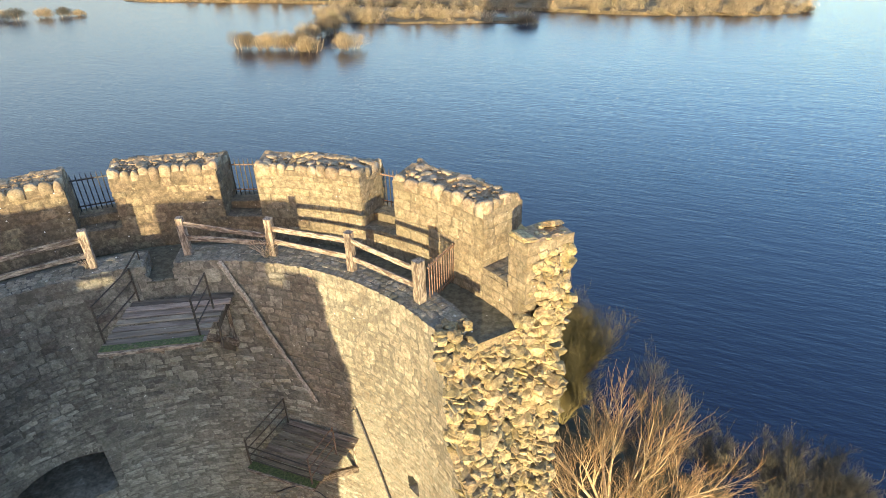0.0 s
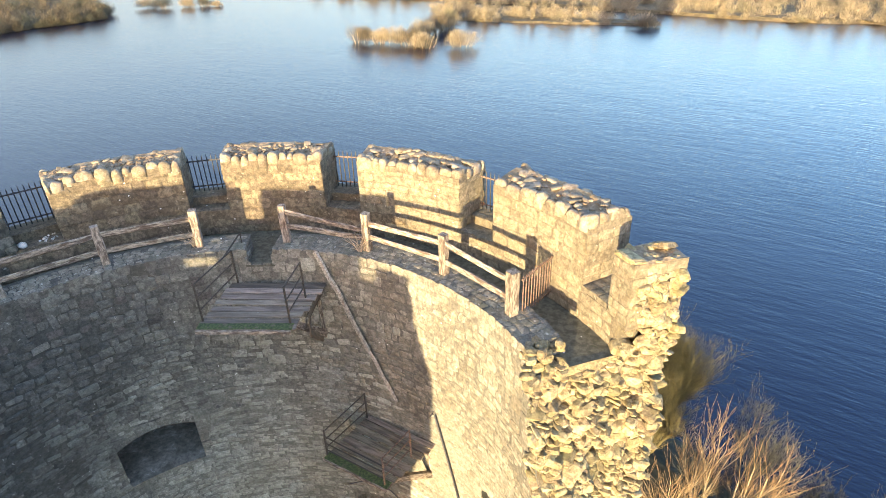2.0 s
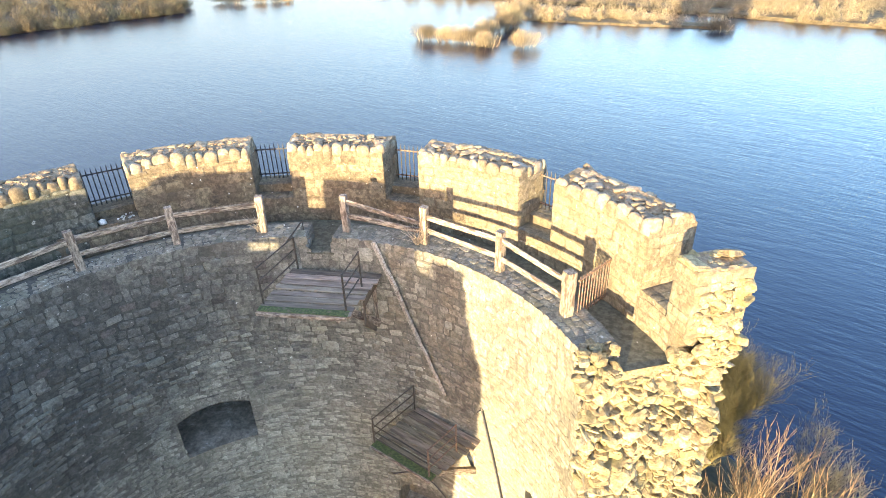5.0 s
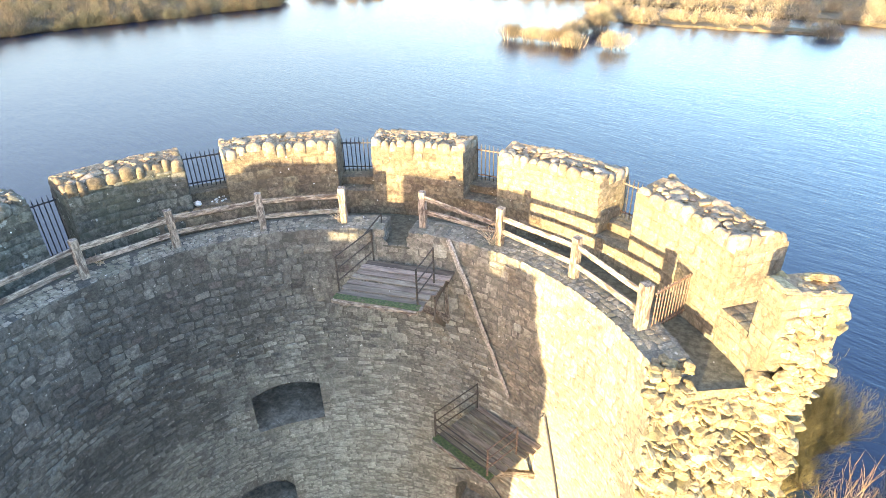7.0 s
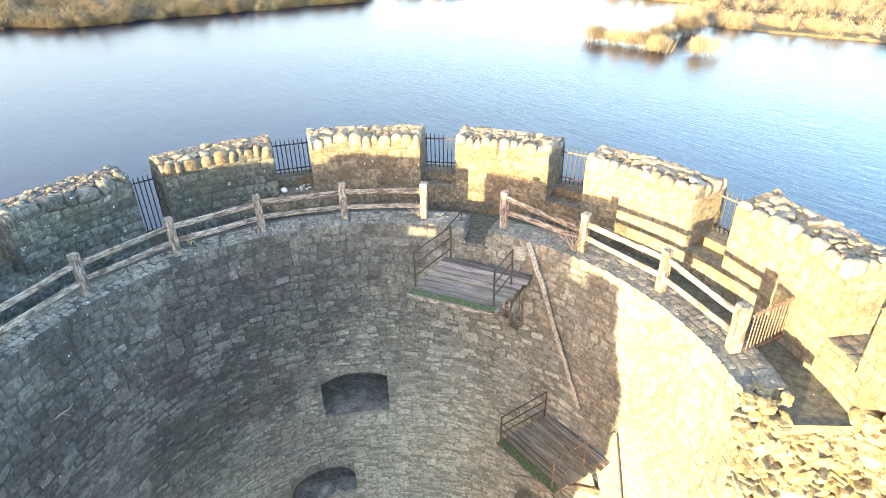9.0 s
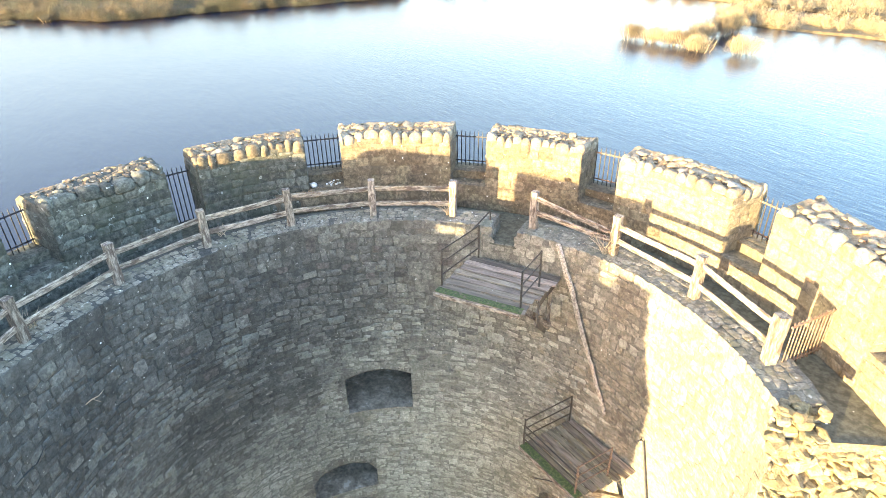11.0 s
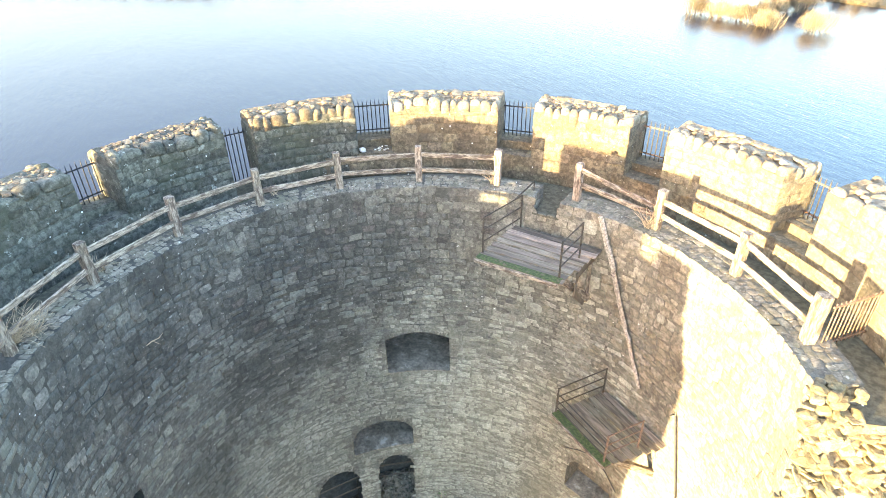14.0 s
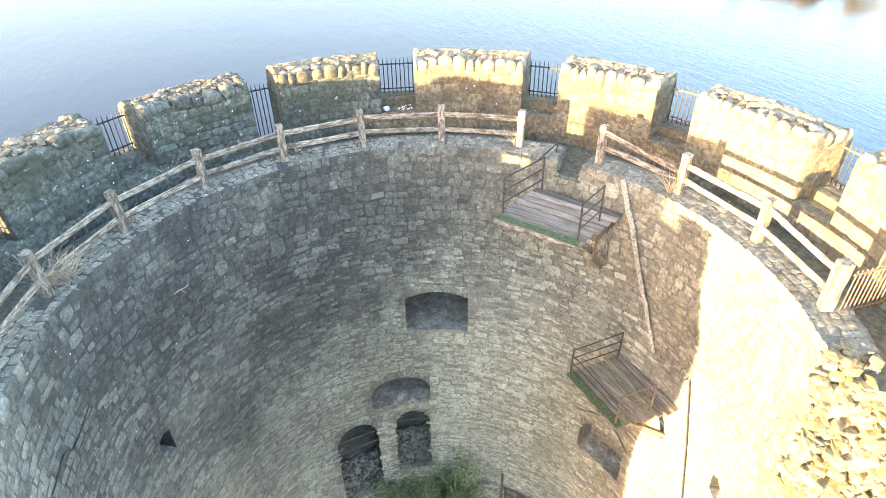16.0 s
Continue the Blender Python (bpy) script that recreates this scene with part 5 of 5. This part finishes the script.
platform((-1.95, 4.86), (0.46, 5.18), (0.60, 7.36), (-2.05, 7.10), -1.05, M_DECK,
         [((-1.95, 5.24, 0.08), (-1.88, 7.05, 0.03), M_RAIL), ((0.35, 5.42, 0.08), (0.30, 6.60, 0.08), M_RAIL)], 1.9, 8, "grey timber stair platform with iron handrails on the wall")
t = thing("handrail", (-1.86, 7.45, RIM), "slanting iron handrail end at the way onto the platform", "handrail")
beam("bar", (-1.9, 6.7, RIM + 0.02), (-1.83, 7.62, RIM + 0.28), 0.03, 0.045, M_RAIL, t, "", (0, 0, 1), 0.006)
beam("foot", (-1.83, 7.6, RIM - 0.08), (-1.83, 7.6, RIM + 0.27), 0.03, 0.03, M_RAIL, t, "", (1, 0, 0), 0.006)
platform((0.60, 5.42), (2.68, 4.63), (3.74, 6.43), (1.48, 7.30), -5.9, M_DECK2,
         [((0.66, 5.56, -4.92), (1.42, 7.12, -4.85), M_RAIL), ((2.60, 4.76, -4.82), (3.12, 5.82, -4.80), M_RUST), ((0.66, 5.53, -5.1), (2.58, 4.79, -5.15), M_RAIL)], 1.65, 8, "brown timber stair platform with iron handrails on the wall")


# the broken stair stringer that hangs from the upper platform
t = thing("stair_stringer", polar(7.3, 88, -2.9), "broken dark stair stringer hanging below the upper platform", "stringer")
for name, a, b, w, h in (("side_board", Vector((0.56, 7.2, RIM - 1.1)), Vector((0.44, 6.3, RIM - 1.42)), 0.05, 0.2), ("side_board", Vector((0.44, 6.34, RIM - 1.4)), Vector((0.52, 6.1, RIM - 1.9)), 0.05, 0.2), ("side_board", Vector((0.5, 6.1, RIM - 1.85)), polar(7.28, 87.6, -2.95), 0.05, 0.22)):
    beam(name, a, b, w, h, M_DECK2, t, "", (0, 0, 1), 0.012, 0.012)


def leaning(name, a, b, w, h, mat, label, category):
    t = thing(name, b, label, category)
    bm = bmesh.new()
    knots = [a.lerp(b, f) + Vector((0, 0, k)) for f, k in ((0.0, 0.0), (0.3, 0.03), (0.62, -0.03), (1.0, 0.0))]
    for i, (p, q) in enumerate(zip(knots, knots[1:])):
        add_beam(bm, p, q + (q - p) * 0.02, w * (1 - 0.12 * i), h * (1 - 0.14 * i), (0, 0, 1), 0.012, 0.016)
    part("batten", bm, mat, t)


leaning("timber_batten", polar(7.30, 86.4, 0.0), polar(7.30, 70.0, -4.75), 0.085, 0.13, M_BATTEN, "long grey timber batten fixed along the wall", "batten")
t = thing("iron_rod", polar(7.3, 50, -8.4), "dark iron rod hanging on the sunlit wall", "rod")
child("rod", tube_mesh("rod", [polar(7.22, 59.6, -4.6), polar(7.29, 59.2, -4.52), polar(7.33, 59.0, -4.6), polar(7.33, 54.2, -6.6), polar(7.33, 50.1, -8.4), polar(7.33, 48.0, -9.4)], [0.025, 0.03, 0.03, 0.03, 0.03, 0.03], M_IRON, 6), t)


t = thing("timber_post", polar(7.12, 109.0, FOOT), "thin grey timber post standing inside the tower", "post")
beam("post", polar(7.12, 109.0, FOOT - 0.2), polar(7.15, 109.2, -15.42), 0.09, 0.09, M_DECK2, t, "", (1, 0, 0))


def weed(a, r, z, h, n, seed, lean, label="dry leafless weed by a fence post"):
    g = random.Random(seed)
    t = thing("dry_weed", polar(r, a, z), label, "plant", "dry weeds on the walls")
    verts, faces = [], []
    for _ in range(n):
        p = polar(r, a, z) + Vector((g.uniform(-0.08, 0.08), g.uniform(-0.08, 0.08), -0.03))
        way = Vector((g.uniform(-1, 1) + lean[0], g.uniform(-1, 1) + lean[1], g.uniform(0.6, 1.8))).normalized()
        for k in range(3):
            q = p + way * h * g.uniform(0.2, 0.45)
            w = way.orthogonal().normalized() * 0.006
            v = way.cross(w).normalized() * 0.006
            i = len(verts)
            verts += [p - w, p + w, p + v, q - w * 0.7, q + w * 0.7, q + v * 0.7]
            faces += [(i, i + 1, i + 4, i + 3), (i + 1, i + 2, i + 5, i + 4), (i + 2, i, i + 3, i + 5)]
            p = q
            way = (way + Vector((g.uniform(-0.5, 0.5), g.uniform(-0.5, 0.5), g.uniform(-0.5, 0.2)))).normalized()
    child("stalk_tuft", mesh_from("stalk_tuft", verts, faces, M_STRAW), t)


for k, (a, r, h, n, lean) in enumerate([(215.5, 8.0, 0.9, 70, (0.3, 0.2)), (213.0, 7.8, 0.7, 40, (0.5, 0.2)), (77.6, 7.72, 0.75, 26, (-0.3, 0.0)), (113.0, 7.85, 0.6, 20, (-0.2, 0)), (196.5, 8.1, 0.4, 20, (0, 0)), (160.5, 8.2, 0.35, 16, (0, 0))]):
    weed(a, r, 0.0, h, n, 80 + k, lean)
weed(62.6, 7.32, -11.0, 1.3, 14, 95, (-0.2, -0.3), "dry leafless weed rooted in the sunlit rubble wall")


# a dry root sticking out of the wall, and a loose pale stone with pebbles in the crenel
t = thing("dry_root", polar(7.38, 195.5, -2.07), "thin pale dry root sticking out of the wall", "root")
child("root", tube_mesh("root", [polar(7.42, 197.2, -2.12), polar(7.3, 196.0, -2.02), polar(7.27, 194.8, -2.05), polar(7.25, 193.6, -1.98)], [0.012, 0.014, 0.01, 0.004], M_STRAW, 5), t)
child("root", tube_mesh("root", [polar(7.3, 196.0, -2.02), polar(7.25, 195.5, -2.12), polar(7.22, 195.0, -2.2)], [0.009, 0.007, 0.003], M_STRAW, 5), t)
t = thing("loose_stone", polar(9.62, 140.6, 0.27), "loose round white stone lying in the crenel", "stone")
child("stone", mesh_from("stone", *unit_boulder(77), M_WHITE, True), t, "", Matrix.Translation(polar(9.62, 140.6, 0.34)) @ Matrix.Diagonal((0.24, 0.2, 0.18, 1)))
pebbles = [(Matrix.Translation(polar(rng.uniform(9.55, 10.0), rng.gauss(136.6, 0.7), 0.285)) @ Matrix.Diagonal((rng.uniform(0.03, 0.07), rng.uniform(0.03, 0.06), 0.04, 1)), rng.randrange(14)) for _ in range(16)]
t = thing("pebble_scatter", polar(9.75, 136.6, 0.27), "scatter of small white pebbles on the crenel sill", "pebbles")
lay(t, pebbles, ROCKS, M_WHITE, "pebble", len(pebbles), "", False)


# ---- ivy inside ----
def ivy_bush():
    g = random.Random(21)
    t = thing("ivy_bush", polar(6.6, 136, FOOT), "straggling green ivy bush growing against the wall", "bush")
    verts, faces = [], []
    dry_v, dry_f = [], []

    def leaf(p, s, vs, fs, thin=0.6):
        u = Vector((g.uniform(-1, 1), g.uniform(-1, 1), g.uniform(-0.2, 1))).normalized()
        v = u.orthogonal().normalized()
        w = u.cross(v)
        n = len(vs)
        vs += [p - v * s, p - v * s * 0.2 + w * s * thin, p + v * s, p - v * s * 0.2 - w * s * thin]
        fs += [(n, n + 1, n + 2, n + 3)]

    for k in range(120):
        a = g.choice((g.gauss(128, 2.6), g.gauss(127, 2.0), g.uniform(122, 160), g.gauss(147, 5), g.gauss(139, 5)))
        high = 2.0 + 2.3 * math.exp(-((a - 126.4) / 3.4) ** 2) + 1.2 * math.exp(-((a - 149) / 3.5) ** 2) + g.uniform(-0.7, 0.35)
        p = polar(7.25 - g.random() ** 1.5 * 1.3, a, FOOT)
        way = Vector((g.uniform(-0.35, 0.35), g.uniform(-0.35, 0.35), 1.0)).normalized()
        step, path = high / 7, [p]
        for _ in range(7):
            way = (way + Vector((g.uniform(-0.25, 0.25), g.uniform(-0.25, 0.25), g.uniform(-0.1, 0.15)))).normalized()
            p = p + way * step
            if math.hypot(p.x, p.y) > 7.32:
                p = Vector((p.x * 0.985, p.y * 0.985, p.z))
            path.append(p)
        dry = g.random() < 0.13 and a < 134
        child("stem", tube_mesh("stem", path, [0.02 - 0.0022 * i for i in range(8)], M_BARK, 4), t)
        for i, q in enumerate(path[1:]):
            for _ in range(22 if not dry else 5):
                d = Vector((g.gauss(0, 0.13), g.gauss(0, 0.13), g.gauss(0, 0.12)))
                if dry:
                    leaf(q + d, g.uniform(0.03, 0.06), dry_v, dry_f, 0.15)
                else:
                    leaf(q + d, g.uniform(0.03, 0.065), verts, faces)
    child("foliage", mesh_from("foliage", verts, faces, M_IVY), t)
    child("dry_twigs", mesh_from("dry_twigs", dry_v, dry_f, M_STRAW), t, "dry brown twigs")["kind"] = "stuff"


ivy_bush()

face_stones()


# an old cable over the arch beside the lower platform
t = thing("old_cable", polar(R_IN, 79, -9.1), "thin black cable sagging along the rubble wall", "cable")
child("cable", tube_mesh("cable", [polar(R_IN - 0.05, a, z) for a, z in ((87.1, -9.45), (83.1, -9.17), (79.9, -9.01), (74.6, -9.2), (70.1, -9.69))], [0.018] * 5, M_IRON, 6), t)


# boarded door beside the thin post
t = thing("boarded_door", polar(7.28, 103.2, FOOT), "old brown boarded door standing against the wall", "door")
for i in range(9):
    a = 98.0 + 10.4 * (i + 0.5) / 9
    c, k = math.cos(radians(a)), math.sin(radians(a))
    beam("board", polar(7.28, a, FOOT - 0.1), polar(7.26, a, -16.62 + rng.uniform(-0.03, 0.03)), 0.142, 0.035, M_DECK2, t, "", Vector((c, k, 0)), 0.006)
for z in (-18.0, -16.95):
    beam("ledge_board", polar(7.23, 98.2, z), polar(7.23, 108.2, z), 0.03, 0.12, M_DECK2, t, "", (0, 0, 1), 0.006)
